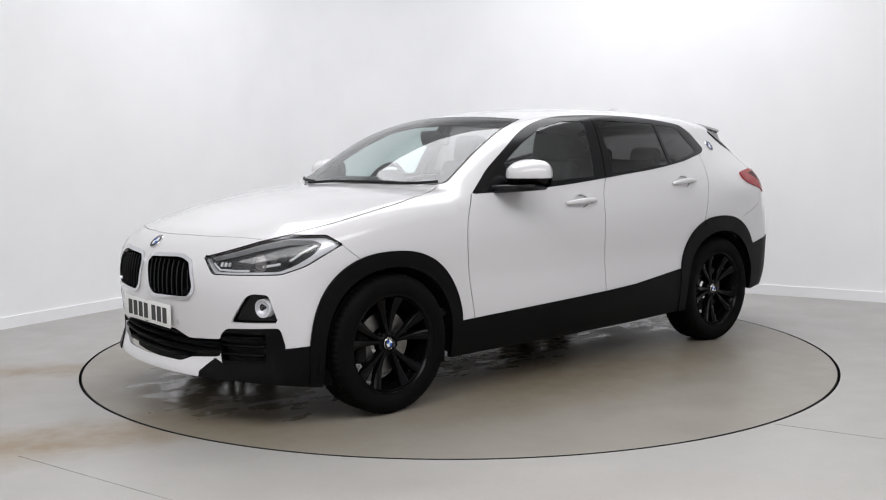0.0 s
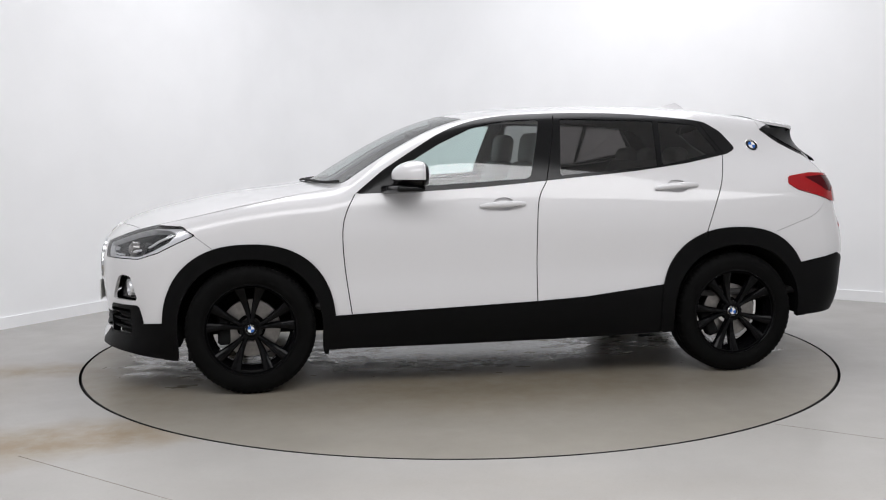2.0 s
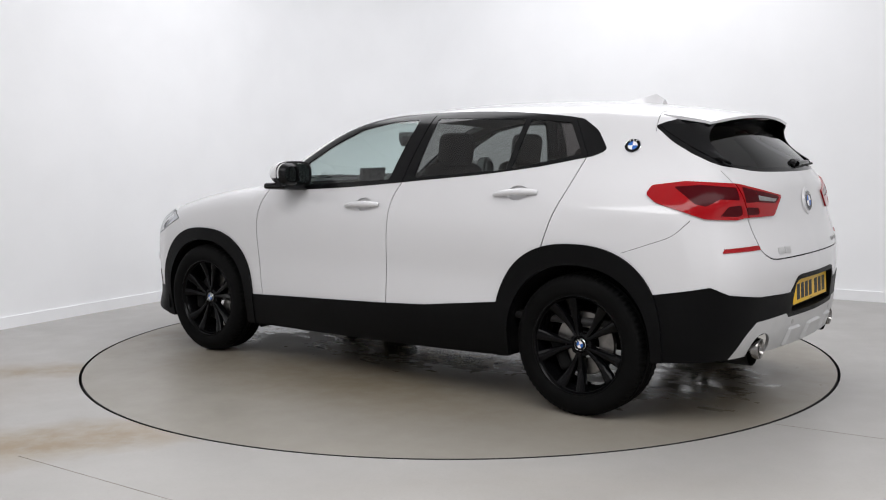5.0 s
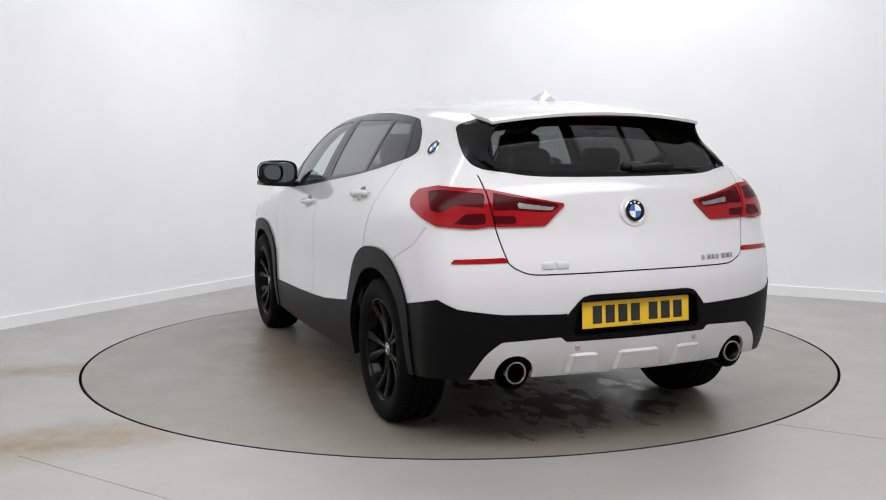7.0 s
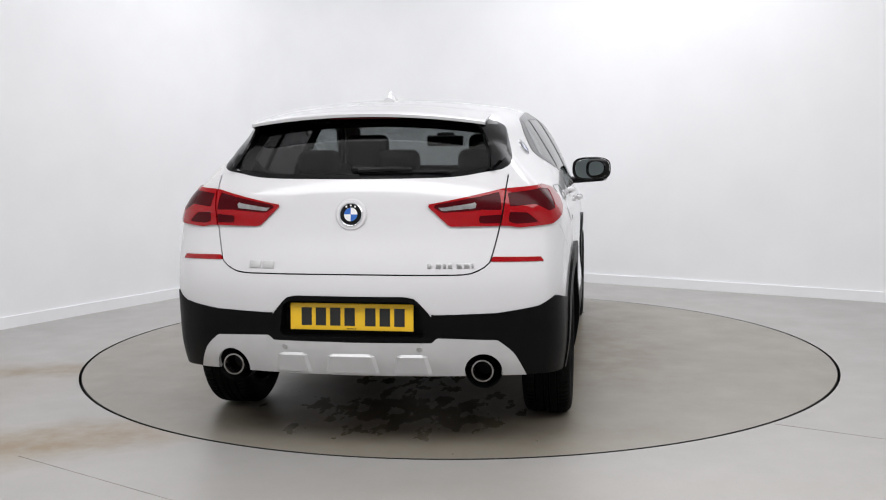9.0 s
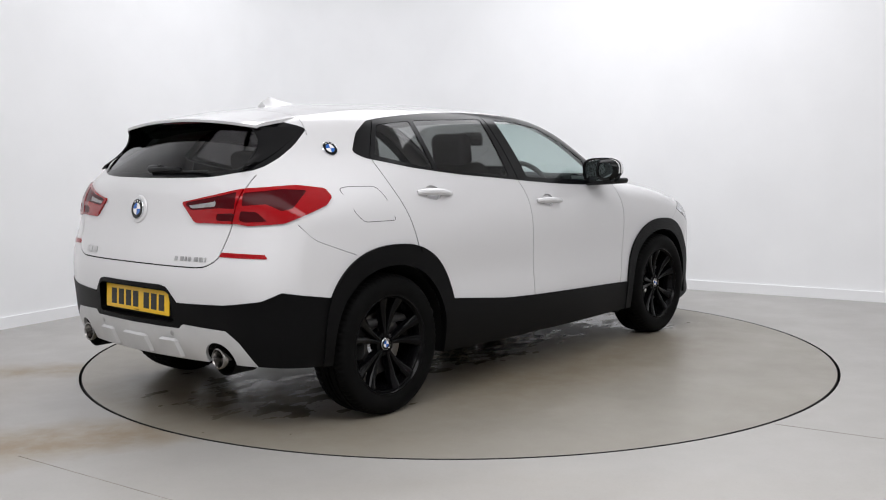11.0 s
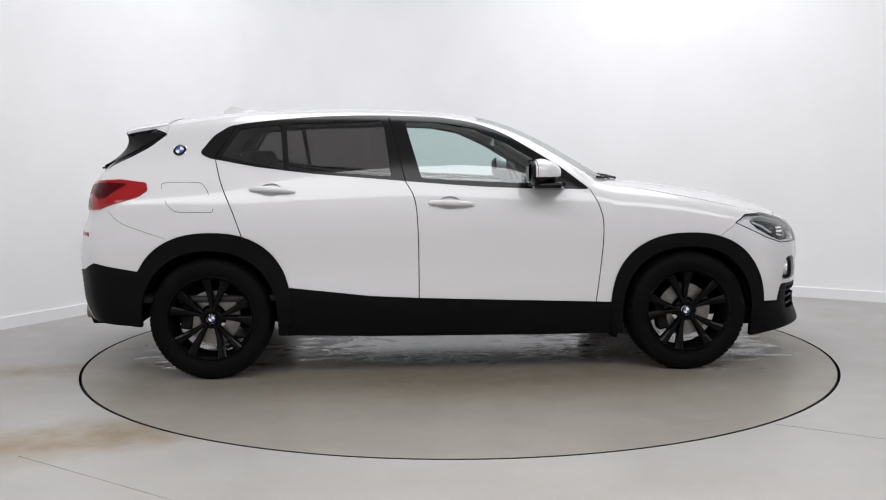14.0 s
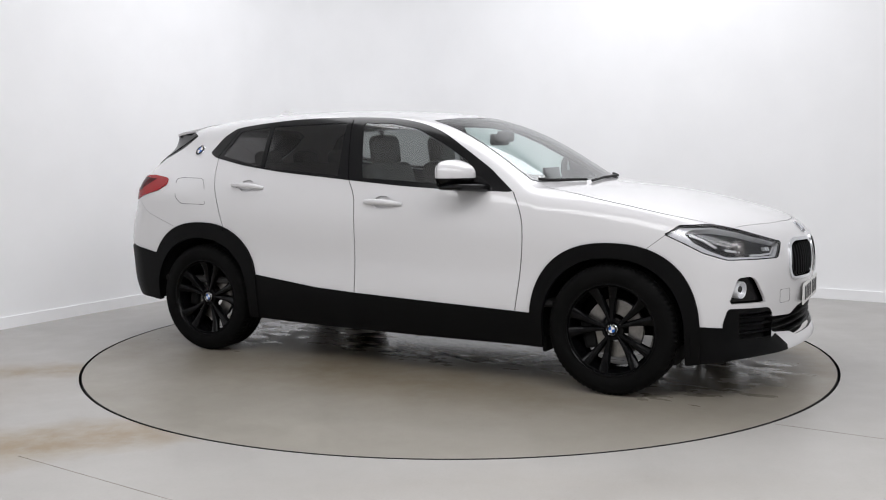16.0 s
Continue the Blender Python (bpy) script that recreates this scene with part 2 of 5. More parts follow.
def wall_path(radius=1.15, n=28):
    """Left wall, round corner, right wall, seen from above."""
    half = math.acos(DIR_L.dot(DIR_R)) / 2
    t = radius / math.tan(half)
    mid = CORNER + (DIR_L + DIR_R).normalized() * (radius / math.sin(half))
    a, b = CORNER + DIR_L * t, CORNER + DIR_R * t
    pts = [CORNER + DIR_L * 12, a]
    u, v = a - mid, b - mid
    for k in range(1, n):
        pts.append(mid + u.lerp(v, k / n).normalized() * radius)
    pts += [b, CORNER + DIR_R * 12]
    return pts


def extruded_wall(name, path, inward, thick, z0, z1, mat):
    bm = bmesh.new()
    rows = []
    for i, p in enumerate(path):
        d = (path[min(i + 1, len(path) - 1)] - path[max(i - 1, 0)]).normalized()
        out = Vector((-d.y, d.x, 0))
        q, s = p - out * inward, p + out * thick
        rows.append([bm.verts.new((q.x, q.y, z0)), bm.verts.new((q.x, q.y, z1)), bm.verts.new((s.x, s.y, z1)), bm.verts.new((s.x, s.y, z0))])
    for r, s in zip(rows, rows[1:]):
        for j in range(4):
            bm.faces.new((r[j], r[(j + 1) % 4], s[(j + 1) % 4], s[j]))
    bm.faces.new(rows[0]), bm.faces.new(rows[-1])
    bmesh.ops.recalc_face_normals(bm, faces=bm.faces)
    return part(name, bm, mat, None)


path = wall_path()
wall = tagged(extruded_wall("wall_back", path, 0.0, 0.15, 0, 4.0, WALL), "smooth white studio wall with a rounded corner", "wall", kind="structure")
skirt = tagged(extruded_wall("baseboard", path, 0.016, 0.0, 0.0, 0.085, WALL), "low white painted skirting board", "baseboard", kind="structure")
far = [path[-1], CORNER + DIR_R * 12 + DIR_L * 12, path[0]]
bm = box(bmesh.new(), -14, -14, 4.0, 14, 14, 4.12)
tagged(part("ceiling", bm, WALL, None, smooth=False), "plain white studio ceiling", "ceiling", kind="structure")
tagged(extruded_wall("wall_front", far, 0.0, 0.15, 0, 4.0, WALL), "plain white studio wall", "wall", kind="structure")


# ---- the car: one smooth body form, cut into its panels ----
def spline(xs, ys):
    """A natural cubic through the knots; straight past the ends."""
    xs, ys = np.array(xs, float), np.array(ys, float)
    order = np.argsort(xs)
    xs, ys = xs[order], ys[order]
    n, h = len(xs), np.diff(xs)
    a = np.zeros((n, n))
    b = np.zeros(n)
    a[0, 0] = a[-1, -1] = 1
    for i in range(1, n - 1):
        a[i, i - 1], a[i, i], a[i, i + 1] = h[i - 1], 2 * (h[i - 1] + h[i]), h[i]
        b[i] = 6 * ((ys[i + 1] - ys[i]) / h[i] - (ys[i] - ys[i - 1]) / h[i - 1])
    m = np.linalg.solve(a, b)

    def f(x):
        x = np.asarray(x, float)
        c = np.clip(x, xs[0], xs[-1])
        i = np.clip(np.searchsorted(xs, c) - 1, 0, n - 2)
        d, e, hh = c - xs[i], xs[i + 1] - c, h[i]
        val = m[i] * e ** 3 / (6 * hh) + m[i + 1] * d ** 3 / (6 * hh) + (ys[i] / hh - m[i] * hh / 6) * e + (ys[i + 1] / hh - m[i + 1] * hh / 6) * d
        s0 = (ys[1] - ys[0]) / h[0] - h[0] * m[1] / 6
        s1 = (ys[-1] - ys[-2]) / h[-1] + h[-1] * m[-2] / 6
        return val + np.where(x < xs[0], (x - xs[0]) * s0, 0) + np.where(x > xs[-1], (x - xs[-1]) * s1, 0)
    return f


WX = (-2.1, -1.7, -1.3, -0.8, -0.2, 0.4, 0.9, 1.4, 2.0)
WZ = (0.20, 0.45, 0.60, 0.75, 0.90, 0.98, 1.25, 1.45)
WIDTH = [spline(WX, w) for w in (
    (0.80, 0.83, 0.85, 0.86, 0.865, 0.86, 0.84, 0.83, 0.79),
    (0.83, 0.87, 0.886, 0.893, 0.894, 0.882, 0.864, 0.866, 0.81),
    (0.832, 0.869, 0.882, 0.882, 0.882, 0.871, 0.858, 0.862, 0.81),
    (0.83, 0.87, 0.885, 0.885, 0.883, 0.873, 0.862, 0.864, 0.81),
    (0.824, 0.866, 0.880, 0.880, 0.876, 0.866, 0.854, 0.853, 0.80),
    (0.80, 0.855, 0.864, 0.862, 0.858, 0.847, 0.835, 0.833, 0.79),
    (0.57, 0.635, 0.702, 0.742, 0.752, 0.735, 0.675, 0.61, 0.50),
    (0.47, 0.535, 0.585, 0.62, 0.635, 0.625, 0.56, 0.48, 0.35))]
TOP = spline((2.25, 2.1, 2.0, 1.85, 1.6, 1.3, 1.08, 1.0, 0.9, 0.714, 0.55, 0.4, 0.25, 0.1, -0.2, -0.5, -0.9, -1.3, -1.55, -1.72, -1.80, -1.9, -2.0, -2.1),
             (0.76, 0.855, 0.897, 0.943, 1.0, 1.045, 1.068, 1.085, 1.138, 1.249, 1.336, 1.401, 1.448, 1.478, 1.505, 1.517, 1.516, 1.496, 1.466, 1.43, 1.385, 1.305, 1.22, 1.135))
BEND = spline((-2.2, -1.5, -0.8, 0.0, 0.6, 2.2), (-0.32, -0.14, -0.03, 0.05, 0.22, 0.24))
CROWN = spline((-2.2, -1.6, -0.5, 0.3, 0.8, 1.4, 2.1), (0.10, 0.14, 0.14, 0.11, 0.05, 0.05, 0.09))
FRONT_Z = spline((0.15, 0.22, 0.30, 0.42, 0.55, 0.68, 0.78, 0.86, 0.95), (2.13, 2.19, 2.17, 2.165, 2.18, 2.18, 2.155, 2.10, 1.98))
FRONT_Y = spline((0, 0.2, 0.4, 0.6, 0.75, 0.85, 0.95), (0, 0.012, 0.05, 0.125, 0.24, 0.38, 0.60))
REAR_Z = spline((0.15, 0.28, 0.4, 0.55, 0.68, 0.8, 0.9, 1.0, 1.1, 1.2), (1.98, 2.09, 2.15, 2.17, 2.18, 2.162, 2.13, 2.11, 2.09, 2.05))
REAR_Y = spline((0, 0.3, 0.57, 0.76, 0.85, 0.95), (0, 0.02, 0.07, 0.15, 0.24, 0.42))


def smax(a, b, k):
    h = np.clip(0.5 + 0.5 * (a - b) / k, 0, 1)
    return b + (a - b) * h + k * h * (1 - h)


BASIS = [spline(WZ, np.eye(len(WZ))[i]) for i in range(len(WZ))]


def half_width(x, z):
    lev = np.array([w(x) for w in WIDTH])
    flat = lev.reshape(len(WZ), -1)
    zz = np.ravel(z)
    basis = np.array([b(zz) for b in BASIS])
    return (flat * basis).sum(0).reshape(np.shape(z))


def form(p):
    """Below zero inside the body."""
    x, a, z = p[:, 0], np.abs(p[:, 1]), p[:, 2]
    side = a - half_width(x, z)
    top = (z - (TOP(x + BEND(x) * a * a) - CROWN(x) * a * a)) * 0.9
    nose = (x - (FRONT_Z(z) - FRONT_Y(a))) * 0.9
    tail = (-x - (REAR_Z(z) - REAR_Y(a))) * 0.9
    k = np.where(x > 0.9, 0.09, 0.07)
    return smax(smax(smax(side, top, k), nose, 0.07), tail, 0.06)


def form_normals(p, e=0.004):
    g = np.stack([form(p + d) - form(p - d) for d in np.eye(3) * e], 1)
    if len(p):
        g[np.abs(p[:, 1]) < 1e-6, 1] = 0
    return g / np.maximum(np.linalg.norm(g, axis=1, keepdims=True), 1e-9)


def onto_form(o, d, far=1.6, steps=24):
    """Where rays from o along d leave the body for the last time."""
    hi, lo = np.full(len(o), far), np.zeros(len(o))
    t = hi.copy()
    done = np.zeros(len(o), bool)
    for s in range(steps):
        t2 = far * (1 - (s + 1) / steps)
        inside = form(o + d * t2) < 0
        fresh = inside & ~done
        lo[fresh], hi[fresh] = t2, far * (1 - s / steps)
        done |= fresh
    for _ in range(15):
        mid = (lo + hi) / 2
        inside = form(o + d * mid[:, None]) < 0
        lo, hi = np.where(inside, mid, lo), np.where(inside, hi, mid)
    return o + d * ((lo + hi) / 2)[:, None]


class Skin:
    """The left half of the body's surface as triangles, with a label for each."""

    def __init__(self, step=0.022):
        lo, hi, e = np.array((-1.5, 0.0, 0.5)), np.array((1.3, 0.3, 0.75)), 1.0
        gx = np.linspace(lo[0] - e, hi[0] + e, int(round((hi[0] - lo[0] + 2 * e) / step)) + 1)
        gy = np.linspace(0.0, hi[1] + e, int(round((hi[1] + e) / step)) + 1)
        gz = np.linspace(-0.3, hi[2] + e, int(round((hi[2] + e + 0.3) / step)) + 1)
        pts, faces, count = [], [], 0

        def sheet(a, b, make, flip):
            nonlocal count
            g = np.array([[make(u, v) for v in b] for u in a])
            n, m = len(a), len(b)
            idx = count + np.arange(n * m).reshape(n, m)
            q = np.stack([idx[:-1, :-1], idx[1:, :-1], idx[1:, 1:], idx[:-1, 1:]], -1).reshape(-1, 4)
            if flip:
                q = q[:, ::-1]
            faces.append(np.concatenate([q[:, [0, 1, 2]], q[:, [0, 2, 3]]]))
            pts.append(g.reshape(-1, 3))
            count += n * m
        sheet(gx, gz, lambda u, v: (u, hi[1] + e, v), True)
        sheet(gx, gy, lambda u, v: (u, v, hi[2] + e), False)
        sheet(gy, gz, lambda u, v: (hi[0] + e, u, v), False)
        sheet(gy, gz, lambda u, v: (lo[0] - e, u, v), True)
        p, f = np.concatenate(pts), np.concatenate(faces)
        key, first, inverse = np.unique(np.round(p / 1e-4).astype(int), axis=0, return_index=True, return_inverse=True)
        p, f = p[first], inverse.ravel()[f]
        o = np.clip(p, lo, hi)
        d = p - o
        d /= np.linalg.norm(d, axis=1, keepdims=True)
        self.v = onto_form(o, d)
        self.v[np.abs(p[:, 1]) < 1e-6, 1] = 0
        self.f = f[(self.v[f][:, :, 2].max(1) > 0.12)]
        self.label = np.zeros(len(self.f), int)
        self.names = ["body"]

    def flat(self, axes):
        x, y, z = self.v.T
        return {"xz": np.stack([x, z], 1), "yz": np.stack([y, z], 1), "xy": np.stack([x, y], 1),
                "uz": np.stack([(x + y) * 0.7071, z], 1), "vz": np.stack([(x - y) * 0.7071, z], 1)}[axes]

    def split(self, g, mask):
        """Cut the masked triangles along g = 0."""
        g = np.where(np.abs(g) < 2e-4, 0.0, g)
        s = np.sign(g)[self.f]
        mixed = mask & (s.min(1) < 0) & (s.max(1) > 0)
        keep_f, keep_l = [self.f[~mixed]], [self.label[~mixed]]
        f, lab = self.f[mixed], self.label[mixed]
        if not len(f):
            return
        pairs, new_pos, base = {}, [], len(self.v)

        def cut(a, b):
            k = (a, b) if a < b else (b, a)
            if k not in pairs:
                t = g[k[0]] / (g[k[0]] - g[k[1]])
                pairs[k] = base + len(new_pos)
                new_pos.append(self.v[k[0]] * (1 - t) + self.v[k[1]] * t)
            return pairs[k]
        out_f, out_l = [], []
        for (a, b, c), l in zip(f.tolist(), lab.tolist()):
            sa, sb, sc = np.sign(g[a]), np.sign(g[b]), np.sign(g[c])
            if sa * sb * sc == 0:
                while np.sign(g[a]) != 0:
                    a, b, c = b, c, a
                m = cut(b, c)
                out_f += [(a, b, m), (a, m, c)]
                out_l += [l, l]
            else:
                while not (np.sign(g[b]) == np.sign(g[c])):
                    a, b, c = b, c, a
                p, q = cut(a, b), cut(a, c)
                out_f += [(a, p, q), (p, b, c), (p, c, q)]
                out_l += [l, l, l]
        self.v = np.concatenate([self.v, np.array(new_pos).reshape(-1, 3)])
        self.f = np.concatenate(keep_f + [np.array(out_f, int)])
        self.label = np.concatenate(keep_l + [np.array(out_l, int)])

    def where(self, test):
        return test(*self.v[self.f].mean(1).T)

    def id(self, name):
        if name not in self.names:
            self.names.append(name)
        return self.names.index(name)

    def region(self, name, pts, axes, test, only=None, inset=0.0):
        """Give the inside of a closed outline a label."""
        def mask_now():
            m = self.where(test)
            if only:
                m &= np.isin(self.label, [self.id(o) for o in only])
            return m
        use = np.zeros(len(self.v), bool)
        m = mask_now()
        use[self.f[m].ravel()] = True
        g = np.full(len(self.v), 1.0)
        g[use] = distance(self.flat(axes)[use], pts, True) + inset
        self.split(g, m)
        m = mask_now()
        use = np.zeros(len(self.v), bool)
        use[self.f[m].ravel()] = True
        mid = self.flat(axes)[self.f[m]].mean(1)
        inside = distance(mid, pts, True) + inset < 0
        idx = np.flatnonzero(m)[inside]
        self.label[idx] = self.id(name)

    def seam(self, pts, axes, test, width=0.0028, closed=False):
        """A shut line of that half width."""
        for level in (0.0, width):
            m = self.where(test)
            use = np.zeros(len(self.v), bool)
            use[self.f[m].ravel()] = True
            d = distance(self.flat(axes)[use], pts, closed, signed=(level == 0.0))
            g = np.full(len(self.v), 1.0)
            g[use] = d - level
            self.split(g, m)
        m = self.where(test)
        d = distance(self.flat(axes)[self.f[m]].mean(1), pts, closed, signed=False)
        self.label[np.flatnonzero(m)[d < width]] = self.id("gap")

    def piece(self, names, sides="both", lift=0.0, depth=0.012):
        """Verts, faces and normals of the labelled triangles, with a turned-in rim."""
        f = self.f[np.isin(self.label, [self.names.index(n) for n in names if n in self.names])]
        ids, f = np.unique(f, return_inverse=True)
        f = f.reshape(-1, 3)
        v = self.v[ids]
        n = form_normals(v)
        tri = v[f]
        face_n = np.cross(tri[:, 1] - tri[:, 0], tri[:, 2] - tri[:, 0])
        bad = (face_n * n[f].mean(1)).sum(1) < 0
        f[bad] = f[bad][:, ::-1]
        e = np.concatenate([f[:, [0, 1]], f[:, [1, 2]], f[:, [2, 0]]])
        key = np.sort(e, 1)
        _, inv, cnt = np.unique(key, axis=0, return_inverse=True, return_counts=True)
        rim = e[cnt[inv.ravel()] == 1]
        if len(rim):
            rim = rim[~((v[rim[:, 0], 1] < 1e-5) & (v[rim[:, 1], 1] < 1e-5))]
        top = v + n * lift
        vs, fs, ns = [top], [f], [n]
        if len(rim) and depth:
            along = v[rim[:, 1]] - v[rim[:, 0]]
            side = np.cross(along, n[rim[:, 0]])
            acc = np.zeros_like(v)
            np.add.at(acc, rim[:, 0], side), np.add.at(acc, rim[:, 1], side)
            rv = np.unique(rim)
            look_up = np.full(len(v), -1)
            look_up[rv] = np.arange(len(rv))
            rn = acc[rv] / np.maximum(np.linalg.norm(acc[rv], axis=1, keepdims=True), 1e-9)
            b = len(v)
            vs += [top[rv], top[rv] - n[rv] * depth]
            ns += [rn, rn]
            i, j = look_up[rim[:, 0]] + b, look_up[rim[:, 1]] + b
            k = len(rv)
            fs += [np.stack([j, i, i + k], 1), np.stack([j, i + k, j + k], 1)]
        V, F, N = np.concatenate(vs), np.concatenate(fs), np.concatenate(ns)
        flip = np.array((1, -1, 1))
        if sides == "left":
            return V, F, N
        if sides == "right":
            return V * flip, F[:, ::-1], N * flip
        return np.concatenate([V, V * flip]), np.concatenate([F, F[:, ::-1] + len(V)]), np.concatenate([N, N * flip])


def distance(p, pts, closed, signed=True):
    a = np.array(pts, float)
    b = np.roll(a, -1, 0) if closed else a[1:]
    a = a if closed else a[:-1]
    best = np.full(len(p), 1e9)
    side = np.ones(len(p))
    inside = np.zeros(len(p), bool)
    for s, t in zip(a, b):
        d = t - s
        w = p - s
        k = np.clip((w @ d) / max(d @ d, 1e-12), 0, 1)
        r = np.linalg.norm(w - k[:, None] * d, axis=1)
        near = r < best
        best = np.where(near, r, best)
        side = np.where(near, np.sign(d[0] * w[:, 1] - d[1] * w[:, 0] + 1e-12), side)
        if closed:
            with np.errstate(divide="ignore", invalid="ignore"):
                cross = ((s[1] > p[:, 1]) != (t[1] > p[:, 1])) & (p[:, 0] < (t[0] - s[0]) * (p[:, 1] - s[1]) / (t[1] - s[1] + 1e-15) + s[0])
            inside ^= cross
    if not signed:
        return best
    return np.where(inside, -best, best) if closed else best * side


def curve(pts, n=6, closed=False):
    """A smooth line through the points."""
    p = [np.array(q, float) for q in pts]
    m = len(p)
    out = []
    for i in range(m if closed else m - 1):
        g = (lambda k: p[k % m]) if closed else (lambda k: p[min(max(k, 0), m - 1)])
        a, b, c, d = g(i - 1), g(i), g(i + 1), g(i + 2)
        for j in range(n):
            t = j / n
            out.append(0.5 * (2 * b + (c - a) * t + (2 * a - 5 * b + 4 * c - d) * t * t + (3 * b - a - 3 * c + d) * t ** 3))
    if not closed:
        out.append(p[-1])
    return out


def rounded(pts, r=0.02, n=4):
    """A closed outline with its corners rounded."""
    p = [np.array(q, float) for q in pts]
    out = []
    for i in range(len(p)):
        a, b, c = p[i - 1], p[i], p[(i + 1) % len(p)]
        u, w = a - b, c - b
        lu, lw = np.linalg.norm(u), np.linalg.norm(w)
        k = min(r, lu * 0.45, lw * 0.45)
        s, e = b + u / lu * k, b + w / lw * k
        for j in range(n + 1):
            t = j / n
            out.append((1 - t) ** 2 * s + 2 * t * (1 - t) * b + t * t * e)
    return out


def arch(cx, cz, a, b, power, z0, n=40):
    """The outline of a wheel opening, straight below the hub."""
    out = [(cx + a, z0)]
    for k in range(n + 1):
        t = math.pi * k / n
        c, s = math.cos(t), math.sin(t)
        out.append((cx + a * math.copysign(abs(c) ** (2 / power), c), cz + b * abs(s) ** (2 / power)))
    return out + [(cx - a, z0)]


AXLE = 1.335
skin = Skin()
left = lambda x, y, z: y > 0.35
nose_side = lambda x, y, z: (x > 1.3)
tail_end = lambda x, y, z: (x < -1.5)

# shut lines and panels seen from the side
SILL = [(0.884, 0.399), (0.45, 0.418), (-0.185, 0.444), (-0.449, 0.459), (-0.90, 0.511)]
GAP_FRONT = curve([(0.781, 1.031), (0.83, 0.935), (0.851, 0.832), (0.843, 0.653), (0.81, 0.402)])
GAP_MID = [(-0.339, 1.436), (-0.251, 1.083)] + curve([(-0.251, 1.083), (-0.2, 0.978), (-0.185, 0.765), (-0.185, 0.444)])
GAP_REAR = curve([(-1.307, 1.223), (-1.262, 1.08), (-1.199, 0.934), (-1.142, 0.77)])
DLO = rounded([(0.781, 1.031)] + curve([(0.624, 1.154), (0.443, 1.267), (0.290, 1.354), (0.134, 1.409), (-0.022, 1.436), (-0.178, 1.448), (-0.489, 1.455), (-0.8, 1.446), (-1.111, 1.419), (-1.236, 1.400)], 3)
              + [(-1.323, 1.346), (-1.397, 1.250), (-1.34, 1.221)] + curve([(-1.072, 1.171), (-0.761, 1.132), (-0.456, 1.105), (-0.155, 1.078), (0.145, 1.054), (0.443, 1.038)], 3), 0.02)
skin.region("door_front", GAP_FRONT + SILL[1:3] + GAP_MID[::-1] + [(0.0, 1.42), (0.5, 1.22)], "xz", left)
skin.region("door_rear", GAP_MID + SILL[3:] + [(-0.93, 0.61), (-1.02, 0.72), (-1.14, 0.77)] + GAP_REAR[::-1] + [(-1.2, 1.40), (-0.8, 1.44)], "xz", left)
skin.region("bumper_front", [(1.49, 0.0), (1.511, 0.759), (1.605, 0.83), (1.80, 0.861), (2.01, 0.866), (2.06, 0.869), (2.6, 0.87), (2.6, 0.0)], "xz", nose_side)
skin.region("bumper_rear", [(-1.5, 0.0), (-1.5, 0.76), (-1.563, 0.787), (-1.70, 0.835), (-1.80, 0.875), (-1.88, 0.94), (-2.6, 0.94), (-2.6, 0.0)], "xz", tail_end)
HOOD = curve([(2.062, -0.1), (2.062, 0.0), (2.054, 0.12), (2.010, 0.352), (1.898, 0.637)]) + curve([(1.80, 0.705), (1.573, 0.772), (1.245, 0.774), (1.014, 0.715), (0.885, 0.655)]) + curve([(0.90, 0.60), (0.99, 0.40), (1.04, 0.2), (1.05, 0.0), (1.05, -0.1)])
skin.region("hood", HOOD, "xy", lambda x, y, z: (x > 0.7) & (z > 0.8))
SCREEN_EDGE = curve([(1.025, -0.1), (1.025, 0.0), (1.012, 0.18), (0.955, 0.42), (0.875, 0.62)]) + [(0.83, 0.675), (0.47, 0.612), (0.16, 0.548)] + curve([(0.19, 0.42), (0.22, 0.22), (0.235, 0.0), (0.235, -0.1)])
skin.region("screen_edge", rounded(SCREEN_EDGE, 0.015), "xy", lambda x, y, z: (x > 0.0) & (z > 1.0))
skin.region("windscreen", rounded(SCREEN_EDGE, 0.015), "xy", lambda x, y, z: (x > 0.0) & (z > 1.0), inset=0.014)
GATE = [(0.0, 1.46), (0.52, 1.43), (0.575, 1.385), (0.60, 1.30), (0.63, 1.21)] + curve([(0.628, 1.152), (0.615, 1.02), (0.602, 0.94), (0.584, 0.861), (0.568, 0.803)]) + curve([(0.545, 0.782), (0.48, 0.757), (0.339, 0.754), (0.0, 0.756), (-0.1, 0.756)])
skin.region("tailgate", GATE + [(-0.1, 1.46)], "yz", lambda x, y, z: x < -1.56)
REAR_GLASS = [(-0.1, 1.43), (0.0, 1.43), (0.474, 1.405), (0.56, 1.378)] + [(0.586, 1.36), (0.608, 1.296), (0.634, 1.225), (0.63, 1.192), (0.60, 1.174)] + curve([(0.52, 1.162), (0.379, 1.144), (0.0, 1.139), (-0.1, 1.139)])
skin.region("rear_edge", rounded(REAR_GLASS, 0.012), "yz", lambda x, y, z: (x < -1.56))
skin.region("rear_glass", rounded([(-0.1, 1.375), (0.45, 1.36), (0.50, 1.345), (0.545, 1.20), (0.52, 1.178), (0.36, 1.162), (-0.1, 1.157)], 0.02), "yz", lambda x, y, z: (x < -1.56))

